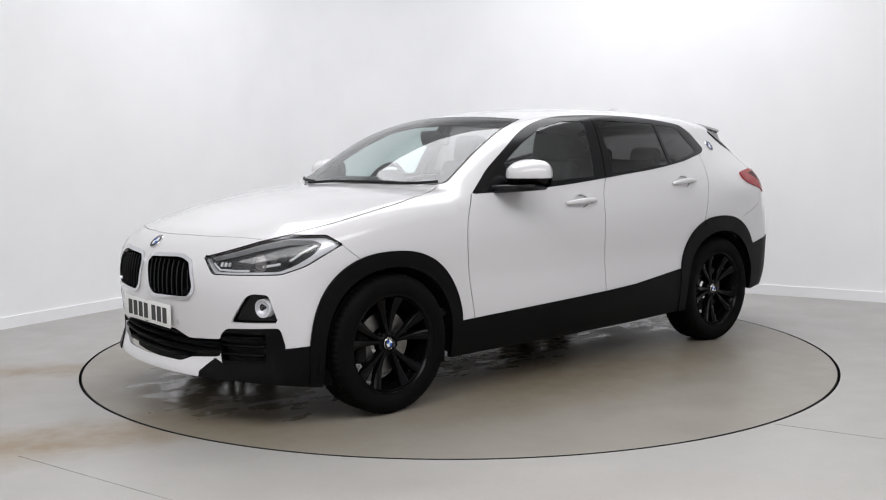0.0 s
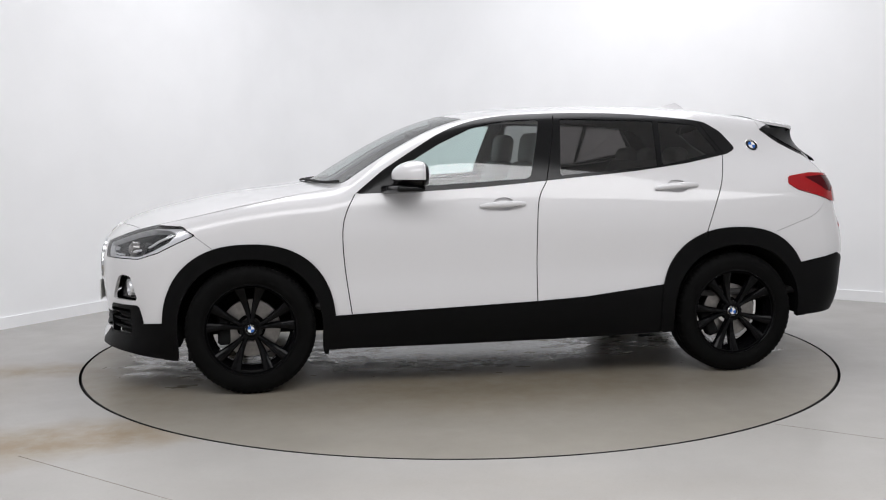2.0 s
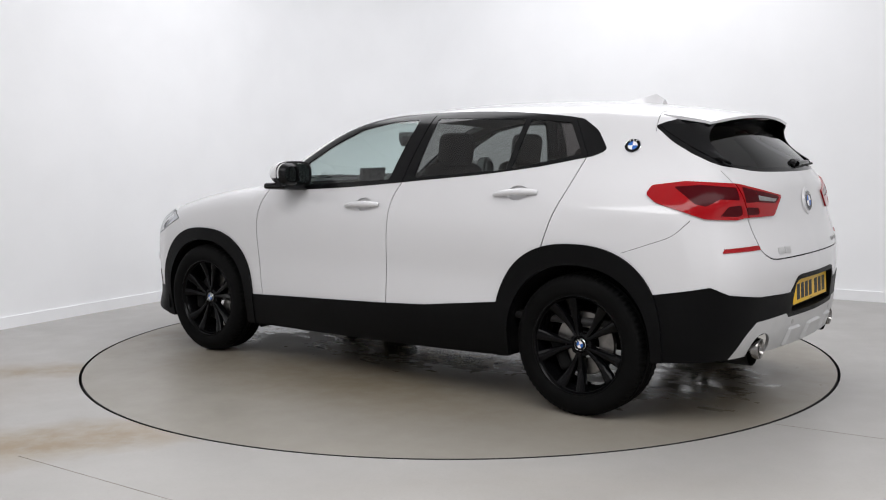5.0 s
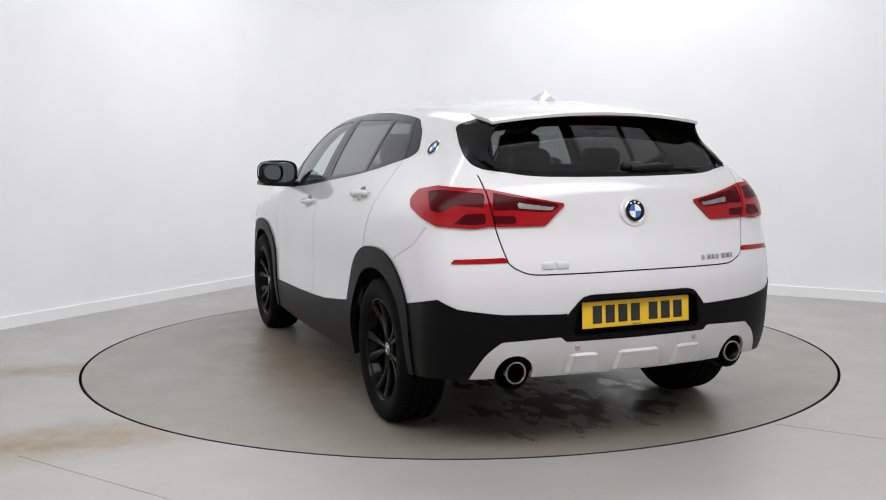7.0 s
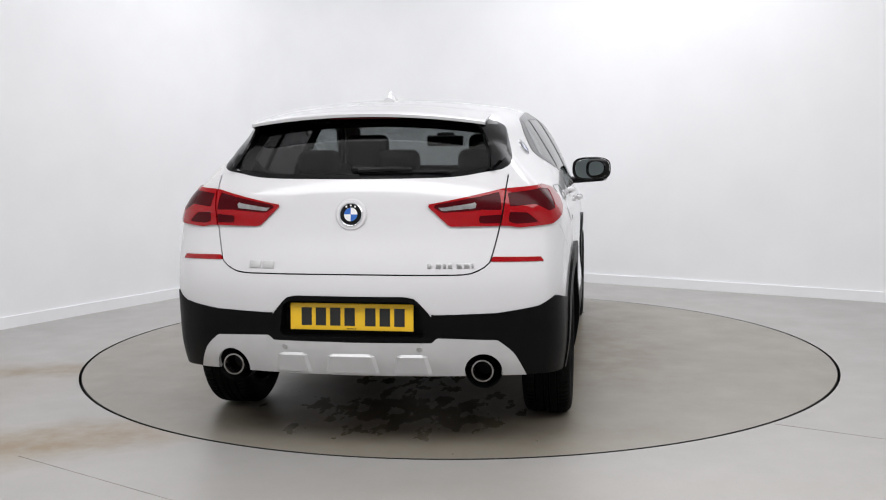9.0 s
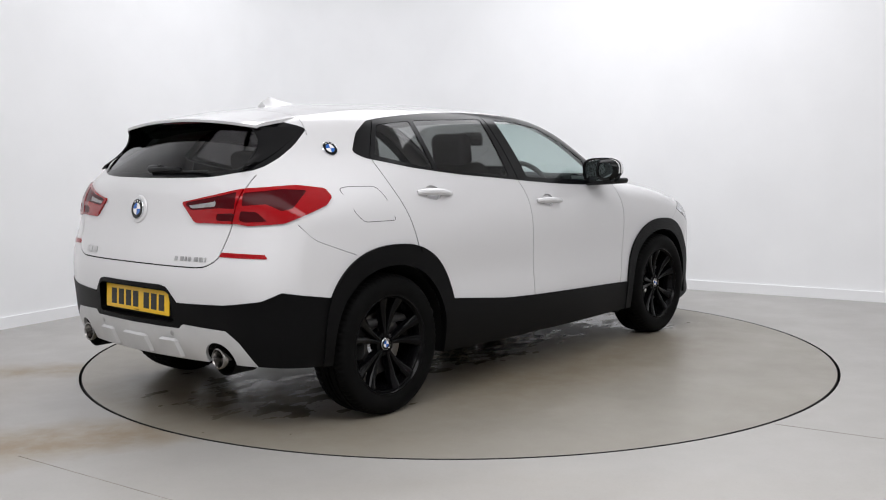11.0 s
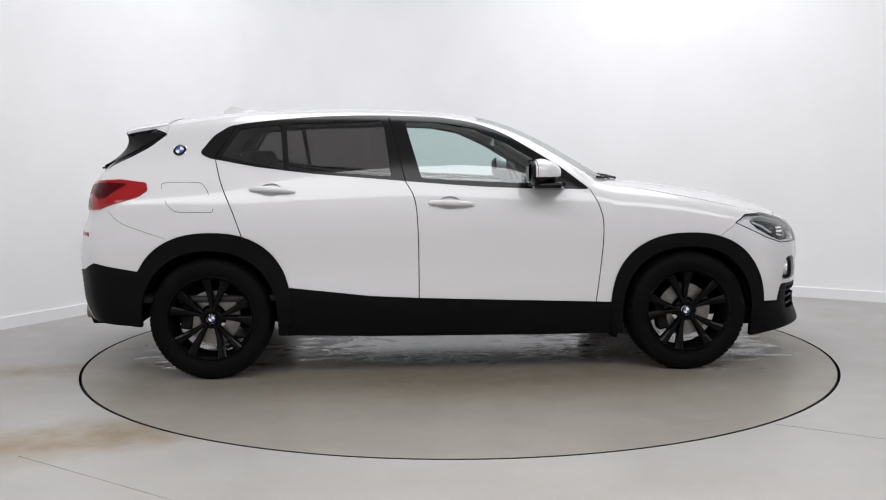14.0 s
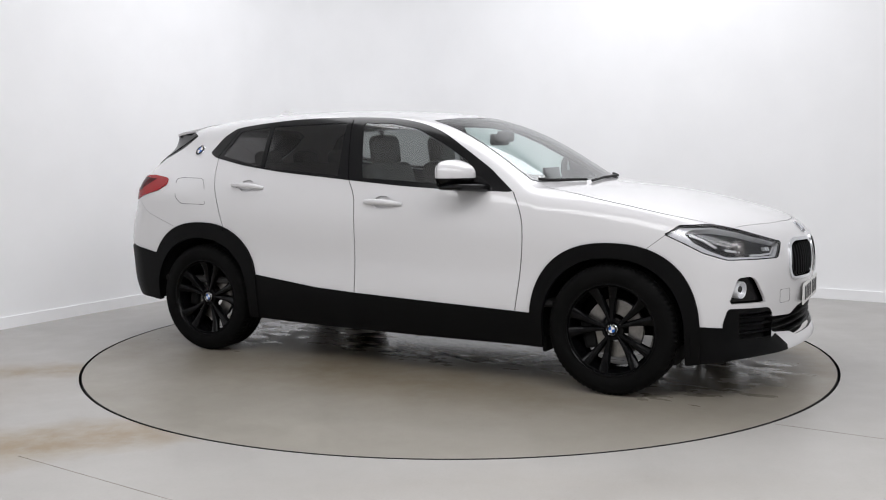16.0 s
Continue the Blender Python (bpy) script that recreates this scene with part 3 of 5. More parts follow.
# lamps
TAIL_LAMP = rounded([(-0.592, 1.051), (-0.625, 1.088), (-0.75, 1.106), (-0.972, 1.094), (-1.257, 1.034), (-1.19, 0.945), (-0.99, 0.946), (-0.945, 0.938), (-0.79, 0.948), (-0.69, 0.985), (-0.615, 1.015)], 0.012)
skin.region("tail_lamp", TAIL_LAMP, "uz", lambda x, y, z: (x < -1.4) & (y > 0.2))
skin.region("tail_lamp_inner", [(0.0, 0.8), (0.0, 1.2), (0.622, 1.2), (0.605, 0.8)], "yz", lambda x, y, z: (x < -1.4), only=["tail_lamp"])
skin.region("reflector", rounded([(-0.862, 0.80), (-0.873, 0.819), (-1.064, 0.825), (-1.077, 0.805)], 0.004), "uz", lambda x, y, z: (x < -1.6))
HEAD_LAMP = rounded([(1.165, 0.783), (1.11, 0.707), (0.783, 0.711), (0.679, 0.744), (0.530, 0.834), (0.603, 0.880), (0.769, 0.884), (0.897, 0.856), (0.997, 0.827)], 0.012)
skin.region("head_edge", HEAD_LAMP, "vz", lambda x, y, z: (x > 1.4) & (y > 0.3))
skin.region("head_glass", HEAD_LAMP, "vz", lambda x, y, z: (x > 1.4) & (y > 0.3), inset=0.005)
KIDNEY = rounded([(0.018, 0.74), (0.05, 0.778), (0.30, 0.789), (0.385, 0.766), (0.428, 0.64), (0.385, 0.583), (0.10, 0.574), (0.05, 0.606)], 0.03)
skin.region("kidney_frame", KIDNEY, "yz", lambda x, y, z: x > 1.8)
skin.region("kidney", KIDNEY, "yz", lambda x, y, z: x > 1.8, inset=0.016)
skin.region("fog_recess", rounded([(1.028, 0.493), (0.946, 0.616), (0.914, 0.629), (0.84, 0.624), (0.80, 0.495)], 0.02), "vz", lambda x, y, z: (x > 1.5) & (y > 0.4))

skin.region("head_core", rounded([(1.152, 0.780), (0.997, 0.820), (0.897, 0.849), (0.769, 0.873), (0.655, 0.867), (0.612, 0.845), (0.640, 0.800), (0.715, 0.756), (0.790, 0.727), (1.104, 0.721)], 0.012), "vz", lambda x, y, z: (x > 1.4) & (y > 0.3), only=["head_glass"])
skin.region("tail_dark", rounded([(-0.70, 1.082), (-0.80, 1.090), (-0.965, 1.076), (-0.972, 1.022), (-0.865, 1.030), (-0.80, 1.000), (-0.755, 1.010)], 0.008), "uz", lambda x, y, z: (x < -1.4), only=["tail_lamp"])
skin.region("tail_dark", rounded([(-0.86, 0.958), (-0.905, 0.998), (-0.975, 1.001), (-0.985, 0.963), (-0.955, 0.953)], 0.006), "uz", lambda x, y, z: (x < -1.4), only=["tail_lamp"])
skin.region("tail_dark_inner", rounded([(-0.995, 1.080), (-1.075, 1.063), (-1.085, 1.012), (-1.005, 1.010)], 0.006), "uz", lambda x, y, z: (x < -1.4), only=["tail_lamp_inner"])
skin.region("tail_dark_inner", rounded([(-1.005, 0.992), (-1.085, 0.987), (-1.088, 0.957), (-1.010, 0.957)], 0.006), "uz", lambda x, y, z: (x < -1.4), only=["tail_lamp_inner"])
skin.region("tail_dark_inner", rounded([(-1.078, 1.063), (-1.226, 1.034), (-1.236, 1.024), (-1.205, 1.000), (-1.078, 1.011)], 0.004), "uz", lambda x, y, z: (x < -1.4), only=["tail_lamp_inner"])
skin.region("reverse_lamp", rounded([(-1.088, 1.041), (-1.217, 1.020), (-1.203, 1.008), (-1.093, 1.019)], 0.005), "uz", lambda x, y, z: (x < -1.4), only=["tail_lamp_inner", "tail_dark_inner"])

# black plastic
skin.region("cladding_front", [(0.45, 0.388), (0.655, 0.385), (0.774, 0.379), (1.05, 0.372), (1.06, 0.30), (1.112, 0.324), (1.196, 0.257), (1.196, 0.0), (0.45, 0.0)], "vz", lambda x, y, z: x > 1.3)
skin.region("lower_grille", rounded([(-0.05, 0.44), (0.25, 0.436), (0.346, 0.402), (0.545, 0.415), (0.53, 0.333), (0.36, 0.315), (0.298, 0.290), (-0.05, 0.286)], 0.008), "yz", lambda x, y, z: x > 1.8)
INTAKE = rounded([(1.088, 0.418), (1.05, 0.467), (0.795, 0.474), (0.772, 0.385), (0.80, 0.311), (1.075, 0.300)], 0.02)
skin.region("intake_frame", INTAKE, "vz", lambda x, y, z: (x > 1.5) & (y > 0.4))
skin.region("intake", rounded([(1.09, 0.42), (1.052, 0.448), (0.86, 0.452), (0.86, 0.322), (1.07, 0.315)], 0.012), "vz", lambda x, y, z: (x > 1.5) & (y > 0.4))
CLAD_REAR = [(-0.4, 0.60), (-0.607, 0.611), (-0.757, 0.646), (-0.805, 0.656), (-0.893, 0.62), (-1.066, 0.597), (-1.287, 0.591), (-1.34, 0.66), (-1.37, 0.667), (-2.0, 0.669), (-2.0, 0.0), (-0.4, 0.0)]
skin.region("cladding_rear", CLAD_REAR, "uz", lambda x, y, z: x < -1.45)
skin.region("plate_recess", rounded([(-0.1, 0.648), (0.255, 0.645), (0.285, 0.63), (0.305, 0.51), (0.29, 0.497), (-0.1, 0.497)], 0.01), "yz", lambda x, y, z: x < -1.7)
skin.region("diffuser", curve([(0.71, 0.30), (0.705, 0.334), (0.661, 0.426), (0.597, 0.484)], 4) + [(0.356, 0.496), (0.334, 0.475), (-0.1, 0.475), (-0.1, 0.2), (0.71, 0.2)], "yz", lambda x, y, z: x < -1.7)
skin.region("void", [(0.537 + 0.076 * math.cos(k * math.pi / 12), 0.352 + 0.076 * math.sin(k * math.pi / 12)) for k in range(24)], "yz", lambda x, y, z: (x < -1.7) & (z < 0.5))
skin.region("sill", SILL + [(-1.2, 0.55), (-1.2, 0.0), (1.1, 0.0), (1.1, 0.395)], "xz", lambda x, y, z: (np.abs(x) < 1.2) & left(x, y, z))
skin.region("arch_front", arch(1.337, 0.345, 0.442, 0.439, 2.35, 0.0), "xz", left)
skin.region("arch_rear", arch(-1.325, 0.385, 0.435, 0.433, 2.35, 0.0), "xz", left)
skin.region("void", arch(AXLE, 0.335, 0.372, 0.373, 2.2, -0.1), "xz", left)
skin.region("void", arch(-AXLE, 0.345, 0.372, 0.375, 2.2, -0.1), "xz", left)
skin.region("dlo", DLO, "xz", left, only=["door_front", "door_rear", "body"])
skin.region("glass_front", rounded([(0.50, 1.062), (0.50, 1.185), (0.321, 1.29), (0.137, 1.374), (-0.049, 1.410), (-0.250, 1.418), (-0.162, 1.100)], 0.015), "xz", left, only=["dlo"])
skin.region("glass_rear", rounded([(-0.372, 1.422), (-0.917, 1.408), (-0.892, 1.155), (-0.33, 1.112)], 0.012), "xz", left, only=["dlo"])
skin.region("glass_quarter", rounded([(-0.948, 1.404), (-1.174, 1.383), (-1.275, 1.232), (-0.922, 1.158)], 0.012), "xz", left, only=["dlo"])
skin.region("void", [(2.6, 0.236), (2.05, 0.234), (1.95, 0.226), (1.72, 0.186), (1.62, 0.2), (0.96, 0.218), (-0.45, 0.232), (-0.94, 0.245), (-1.65, 0.30), (-1.8, 0.31), (-2.05, 0.332), (-2.6, 0.332), (-2.6, -1.0), (2.6, -1.0)], "xz", lambda x, y, z: z < 0.6)

for which, hx, hz in (("front", -0.008, 0.966), ("rear", -0.99, 1.046)):
    skin.region("handle_bowl_" + which, [(hx + 0.060 * math.cos(k * math.pi / 14), hz + 0.036 * math.sin(k * math.pi / 14)) for k in range(28)], "xz", left)

# shut lines
on_side = lambda x, y, z: (y > 0.4) & (np.abs(x) < 1.45)
skin.seam(GAP_FRONT[:-1] + [(0.81, 0.405)], "xz", on_side)
skin.seam(GAP_MID, "xz", on_side)
skin.seam(GAP_REAR, "xz", on_side)
skin.seam([(-1.190, 1.410), (-1.309, 1.224)], "xz", on_side, 0.002)
skin.seam([q for q in HOOD if q[0] > 1.895 and q[1] < 0.64], "xy", lambda x, y, z: (x > 1.6) & (z > 0.8) & (y < 0.66), 0.0016)
skin.seam([q for q in HOOD if 0.88 < q[0] < 1.81 and q[1] > 0.65], "xy", lambda x, y, z: (x > 0.7) & (z > 0.8) & (y > 0.62), 0.0042)
skin.seam([(1.606, 0.83), (1.511, 0.757)], "xz", lambda x, y, z: (x > 1.4) & (x < 1.7) & (y > 0.5), 0.0012)
skin.seam([q for q in GATE if q[1] < 1.20], "yz", lambda x, y, z: x < -1.6, 0.003)
skin.seam(curve([(-1.563, 0.787), (-1.70, 0.835), (-1.80, 0.875), (-1.87, 0.938)]), "xz", lambda x, y, z: (x < -1.5) & (x > -1.9) & (y > 0.5), 0.0012)
skin.seam([(-1.546, 0.0), (-1.55, 0.2), (-1.575, 0.45), (-1.60, 0.60)], "xy", lambda x, y, z: (x < -1.4) & (z > 1.33), 0.0016)

car = new("car")
tagged(car, "white compact crossover car with black plastic cladding and tinted glass", "car")


def panel(name, labels, mat, sides="both", lift=0.0, depth=0.016, parent=None, label=""):
    v, f, n = skin.piece(labels, sides, lift, depth)
    return mesh_object(name, v, f, mat, parent or car, n, label=label)


panel("body_shell", ["body"], PAINT)
panel("bonnet", ["hood"], PAINT)
front_bumper = panel("front_bumper", ["bumper_front"], PAINT)
rear_bumper = panel("rear_bumper", ["bumper_rear"], PAINT)
tailgate = panel("tailgate", ["tailgate"], PAINT)
tagged(panel("shut_line_seal", ["gap"], GAP, lift=-0.006, depth=0.004), kind="stuff")
panel("windscreen", ["windscreen"], SCREEN, depth=0, label="clear curved windscreen")
panel("windscreen_border", ["screen_edge"], GLOSS_BLACK, depth=0.004)
panel("rear_window", ["rear_glass"], REAR_TINT, depth=0, parent=tailgate, label="dark tinted rear window")
panel("rear_window_border", ["rear_edge"], GLOSS_BLACK, depth=0.01, parent=tailgate)
diffuser = panel("diffuser", ["diffuser"], SILVER, lift=0.006, label="silver rear diffuser trim")
panel("rear_cladding", ["cladding_rear"], CLADDING, lift=0.004, depth=0.055)
panel("plate_recess", ["plate_recess"], CLADDING, lift=-0.045, depth=0)
grille_back = panel("lower_grille", ["lower_grille"], GAP, lift=-0.05, depth=0, label="black slatted lower grille")
panel("inner_lining", ["door_front", "door_rear", "tailgate"], TRIM_DARK, lift=-0.03, depth=0)
panel("headlining", ["body"], HEADLINER, lift=-0.03, depth=0, label="pale grey roof lining")
for s in ("left", "right"):
    panel("front_cladding", ["cladding_front"], CLADDING, s, 0.006)
    d = panel("front_door", ["door_front"], PAINT, s)
    panel("window_frame", ["dlo"], GLOSS_BLACK, s, 0.002, 0.01)
    panel("front_window", ["glass_front"], GLASS, s, 0, 0, d, "clear greenish side window")
    d2 = panel("rear_door", ["door_rear"], PAINT, s)
    panel("rear_side_window", ["glass_rear"], TINT, s, 0, 0, d2, "dark tinted side window")
    panel("quarter_window", ["glass_quarter"], TINT, s, 0, 0, d2, "dark tinted side window")
    panel("handle_bowl", ["handle_bowl_front"], PAINT, s, -0.016, 0, d)
    panel("handle_bowl", ["handle_bowl_rear"], PAINT, s, -0.016, 0, d2)
    panel("sill_trim", ["sill"], CLADDING, s, 0.006)
    panel("wheel_arch_trim", ["arch_front"], CLADDING, s, 0.012, 0.03)
    panel("wheel_arch_trim", ["arch_rear"], CLADDING, s, 0.012, 0.03)
    lamp = panel("tail_lamp", ["tail_lamp"], RED, s, 0.008, label="red tail lamp")
    panel("dark_segment", ["tail_dark"], DARKRED, s, 0.006, 0, lamp)
    lamp = panel("tail_lamp", ["tail_lamp_inner"], RED, s, 0.008, label="red tail lamp")
    panel("dark_segment", ["tail_dark_inner"], DARKRED, s, 0.006, 0, lamp)
    panel("reverse_lamp", ["reverse_lamp"], STEEL, s, 0.006, 0, lamp, "clear reversing lamp")
    panel("reflector", ["reflector"], RED, s, 0.003, parent=rear_bumper, label="thin red reflector strip")
    lamp = panel("headlamp", ["head_edge"], GLOSS_BLACK, s)
    panel("lens", ["head_glass", "head_core"], CLEAR, s, 0.0, 0, lamp, "clear headlamp lens")
    panel("reflector_trim", ["head_glass"], LAMP_SILVER, s, -0.016, 0.03, lamp, "silver lamp surround")
    panel("housing", ["head_core"], LAMP_DARK, s, -0.045, 0, lamp)
    frame_ring = panel("kidney_grille", ["kidney_frame"], CHROME, s, 0.008, 0.02, label="chrome-framed black kidney grille")
    panel("grille_back", ["kidney"], GAP, s, -0.04, 0, frame_ring)
    panel("fog_lamp_recess", ["fog_recess"], GLOSS_BLACK, s, -0.035, 0)
    panel("intake_frame", ["intake_frame"], CLADDING, s, 0.004, 0.04)
    panel("intake_back", ["intake"], GAP, s, -0.04, 0)


# ---- points on the body ----
def hit_body(x, y, z, dx, dy, dz):
    """The outermost point of the body from an inner point along a direction, and its normal."""
    o, d = np.array([(x, y, z)], float), np.array([(dx, dy, dz)], float)
    p = onto_form(o, d / np.linalg.norm(d))
    return Vector(p[0]), Vector(form_normals(p)[0])


def nose_x(y, z):
    return hit_body(1.2, y, z, 1, 0, 0)


def tail_x(y, z):
    return hit_body(-1.2, y, z, -1, 0, 0)


def flank(x, z, side):
    return hit_body(x, 0.1 * side, z, 0, side, 0)


def facing(p, n, up=(0, 0, 1)):
    """A pose at p whose z looks along n and whose y is as near up as can be."""
    n = Vector(n).normalized()
    x = Vector(up).cross(n).normalized()
    y = n.cross(x)
    return Matrix(((x.x, y.x, n.x, p[0]), (x.y, y.y, n.y, p[1]), (x.z, y.z, n.z, p[2]), (0, 0, 0, 1)))


def multi(name, bms, mats, parent, m, label=""):
    """One mesh from several, each with its own material."""
    me = bpy.data.meshes.new(name)
    verts, faces, index = [], [], []
    for k, bm in enumerate(bms):
        base = len(verts)
        bm.verts.ensure_lookup_table()
        bm.verts.index_update()
        verts += [v.co.copy() for v in bm.verts]
        for f in bm.faces:
            faces.append([base + v.index for v in f.verts])
            index.append(k)
        bm.free()
    me.from_pydata(verts, [], faces)
    for mt in mats:
        me.materials.append(mt)
    me.polygons.foreach_set("material_index", index)
    me.polygons.foreach_set("use_smooth", [True] * len(faces))
    me.set_sharp_from_angle(angle=radians(35))
    me.update()
    ob = new(name, me)
    ob.parent = parent
    ob.matrix_basis = m
    if label:
        ob["label"] = label
    return ob


def roundel(name, parent, m, r):
    """A round badge: silver rim, black ring, blue and white quarters."""
    rim = lathe([(0, 0.0), (r, 0.0), (r, 0.004), (r * 0.94, 0.006), (r * 0.90, 0.005), (0, 0.004)], 32, "Z")
    ring = lathe([(r * 0.58, 0.0055), (r * 0.60, 0.0065), (r * 0.90, 0.006)], 32, "Z")
    quarters = []
    for parity in (0, 1):
        bm = bmesh.new()
        for q in range(4):
            if q % 2 != parity:
                continue
            c = bm.verts.new((0, 0, 0.007))
            arc = [bm.verts.new((r * 0.57 * math.cos(math.pi / 2 * (q + k / 6)), r * 0.57 * math.sin(math.pi / 2 * (q + k / 6)), 0.0062)) for k in range(7)]
            for a, b in zip(arc, arc[1:]):
                bm.faces.new((c, a, b))
        quarters.append(bm)
    bars = bmesh.new()
    for ang in (60, 90, 120):
        a = radians(ang)
        box(bars, -r * 0.07, -r * 0.07, 0.006, r * 0.07, r * 0.07, 0.0072, m=Matrix.Translation((r * 0.75 * math.cos(a), r * 0.75 * math.sin(a), 0)))
    return multi(name, [rim, ring, quarters[0], quarters[1], bars], [CHROME, GLOSS_BLACK, WHITE, BLUE, WHITE], parent, m, "round badge with blue and white quarters")


def rounded_block(sx, sy, sz, bevel, seg=4):
    bm = bmesh.new()
    bmesh.ops.create_cube(bm, size=1.0, matrix=Matrix.Diagonal((sx, sy, sz, 1)))
    bmesh.ops.bevel(bm, geom=bm.edges[:], offset=bevel, segments=seg, affect="EDGES", profile=0.5)
    return bm


def placed(bm, m):
    bmesh.ops.transform(bm, matrix=m, verts=bm.verts)
    return bm


def tube(points, radius, n=10):
    """A round bar along points."""
    bm = bmesh.new()
    rings = []
    for i, p in enumerate(points):
        p = Vector(p)
        d = (Vector(points[min(i + 1, len(points) - 1)]) - Vector(points[max(i - 1, 0)])).normalized()
        u = d.orthogonal().normalized()
        if rings:
            u = (last - d * last.dot(d)).normalized()
        last = u
        w = d.cross(u)
        rr = radius[i] if isinstance(radius, (list, tuple)) else radius
        rings.append([bm.verts.new(p + (u * math.cos(2 * math.pi * k / n) + w * math.sin(2 * math.pi * k / n)) * rr) for k in range(n)])
    for a, b in zip(rings, rings[1:]):
        for k in range(n):
            bm.faces.new((a[k], a[(k + 1) % n], b[(k + 1) % n], b[k]))
    bm.faces.new(rings[0][::-1]), bm.faces.new(rings[-1])
    bmesh.ops.recalc_face_normals(bm, faces=bm.faces)
    return bm


# ---- wheels ----
def tyre_mesh():
    """Sidewalls, shoulder blocks and four tread grooves."""
    half = [(0.222, 0.080), (0.232, 0.096), (0.240, 0.101), (0.243, 0.099), (0.252, 0.104), (0.270, 0.109), (0.295, 0.1105), (0.314, 0.106), (0.326, 0.097), (0.3335, 0.086), (0.3365, 0.070), (0.337, 0.056)]
    tread = [(0.329, 0.054), (0.329, 0.046), (0.3375, 0.044), (0.3375, 0.018), (0.329, 0.016), (0.329, 0.008), (0.3375, 0.006)]
    one = half + tread
    prof = one + [(r, -h) for r, h in one[::-1]]
    bm = bmesh.new()
    n, rings = 216, []
    for k in range(n):
        a = 2 * math.pi * k / n
        ring = []
        for r, h in prof:
            rr = r
            if k % 3 == 0 and 0.324 < r and abs(h) > 0.05:
                rr = r - 0.005
            ring.append(bm.verts.new((rr * math.cos(a), h, rr * math.sin(a))))
        rings.append(ring)
    for k in range(n):
        p, q = rings[k], rings[(k + 1) % n]
        for j in range(len(prof) - 1):
            bm.faces.new((p[j], p[j + 1], q[j + 1], q[j]))
    bmesh.ops.recalc_face_normals(bm, faces=bm.faces)
    return bm


def spoke(bm, base, lean):
    """One tapered spoke of a pair; lean: which side of the pair it stands on."""
    rows = []
    for k in range(7):
        t = k / 6
        r = 0.040 + (0.224 - 0.040) * t
        ang = base + lean * radians(7.5 + 6.5 * t ** 0.8)
        wide = 0.0095 + 0.0185 * t ** 1.4
        top = 0.062 + 0.024 * t - 0.020 * math.sin(math.pi * t) * 0.6
        deep = 0.030 + 0.010 * (1 - t)
        c = Vector((math.cos(ang), 0, math.sin(ang))) * r
        s = Vector((-math.sin(ang), 0, math.cos(ang)))
        rows.append([bm.verts.new(c + s * (wide * w) + Vector((0, y, 0))) for w, y in
                     ((-1.0, top - deep), (-1.0, top - 0.006), (-0.75, top), (0.0, top + 0.003 - 0.004 * lean * 0), (0.75, top), (1.0, top - 0.006), (1.0, top - deep))])
    for a, b in zip(rows, rows[1:]):
        for j in range(6):
            bm.faces.new((a[j], a[j + 1], b[j + 1], b[j]))
        bm.faces.new((a[6], a[0], b[0], b[6]))
    bm.faces.new(rows[0]), bm.faces.new(rows[-1])


def make_wheel():
    w = new("wheel")
    w.parent = car
    w["label"] = "black ten-spoke alloy wheel with a black tyre"
    part("tyre", tyre_mesh(), RUBBER, w, "black treaded tyre")
    bm = lathe([(0.236, 0.094), (0.2385, 0.099), (0.234, 0.100), (0.228, 0.094), (0.222, 0.070), (0.208, 0.045), (0.205, -0.06), (0.222, -0.10), (0.236, -0.10)], 72)
    for k in range(5):
        for lean in (-1, 1):
            spoke(bm, radians(90 + 72 * k), lean)
    hub = lathe([(0, 0.052), (0.036, 0.054), (0.040, 0.060), (0.056, 0.056), (0.060, 0.045), (0.058, 0.015), (0, 0.012)], 40)
    tmp = bpy.data.meshes.new("hub")
    hub.to_mesh(tmp)
    hub.free()
    bm.from_mesh(tmp)
    for k in range(5):
        a = radians(90 + 36 + 72 * k)
        nut = lathe([(0, 0.058), (0.008, 0.058), (0.009, 0.054), (0.009, 0.04)], 8)
        tmp = bpy.data.meshes.new("nut")
        placed(nut, Matrix.Translation((0.050 * math.cos(a), 0, 0.050 * math.sin(a)))).to_mesh(tmp)
        nut.free()
        bm.from_mesh(tmp)
    bmesh.ops.recalc_face_normals(bm, faces=bm.faces)
    part("rim", bm, RIM, w, "gloss black alloy rim")
    part("brake_disc", lathe([(0.075, 0.012), (0.150, 0.012), (0.152, 0.008), (0.152, -0.012), (0.075, -0.012)], 48), DISC_STEEL, w, "bare steel brake disc")
    bm = placed(rounded_block(0.065, 0.075, 0.17, 0.018), Matrix.Translation((0.140, 0, 0)))
    part("brake_caliper", bm, LINER, w)
    roundel("hub_cap", w, facing((0, 0.060, 0), (0, 1, 0)), 0.030)
    return w


first = make_wheel()
first.matrix_basis = pose(AXLE, 0.768, 0.337)
copy_thing(first, pose(-AXLE, 0.768, 0.337, 0, 25, 0))
copy_thing(first, pose(AXLE, -0.768, 0.337, 0, 12, 180))
copy_thing(first, pose(-AXLE, -0.768, 0.337, 0, -8, 180))


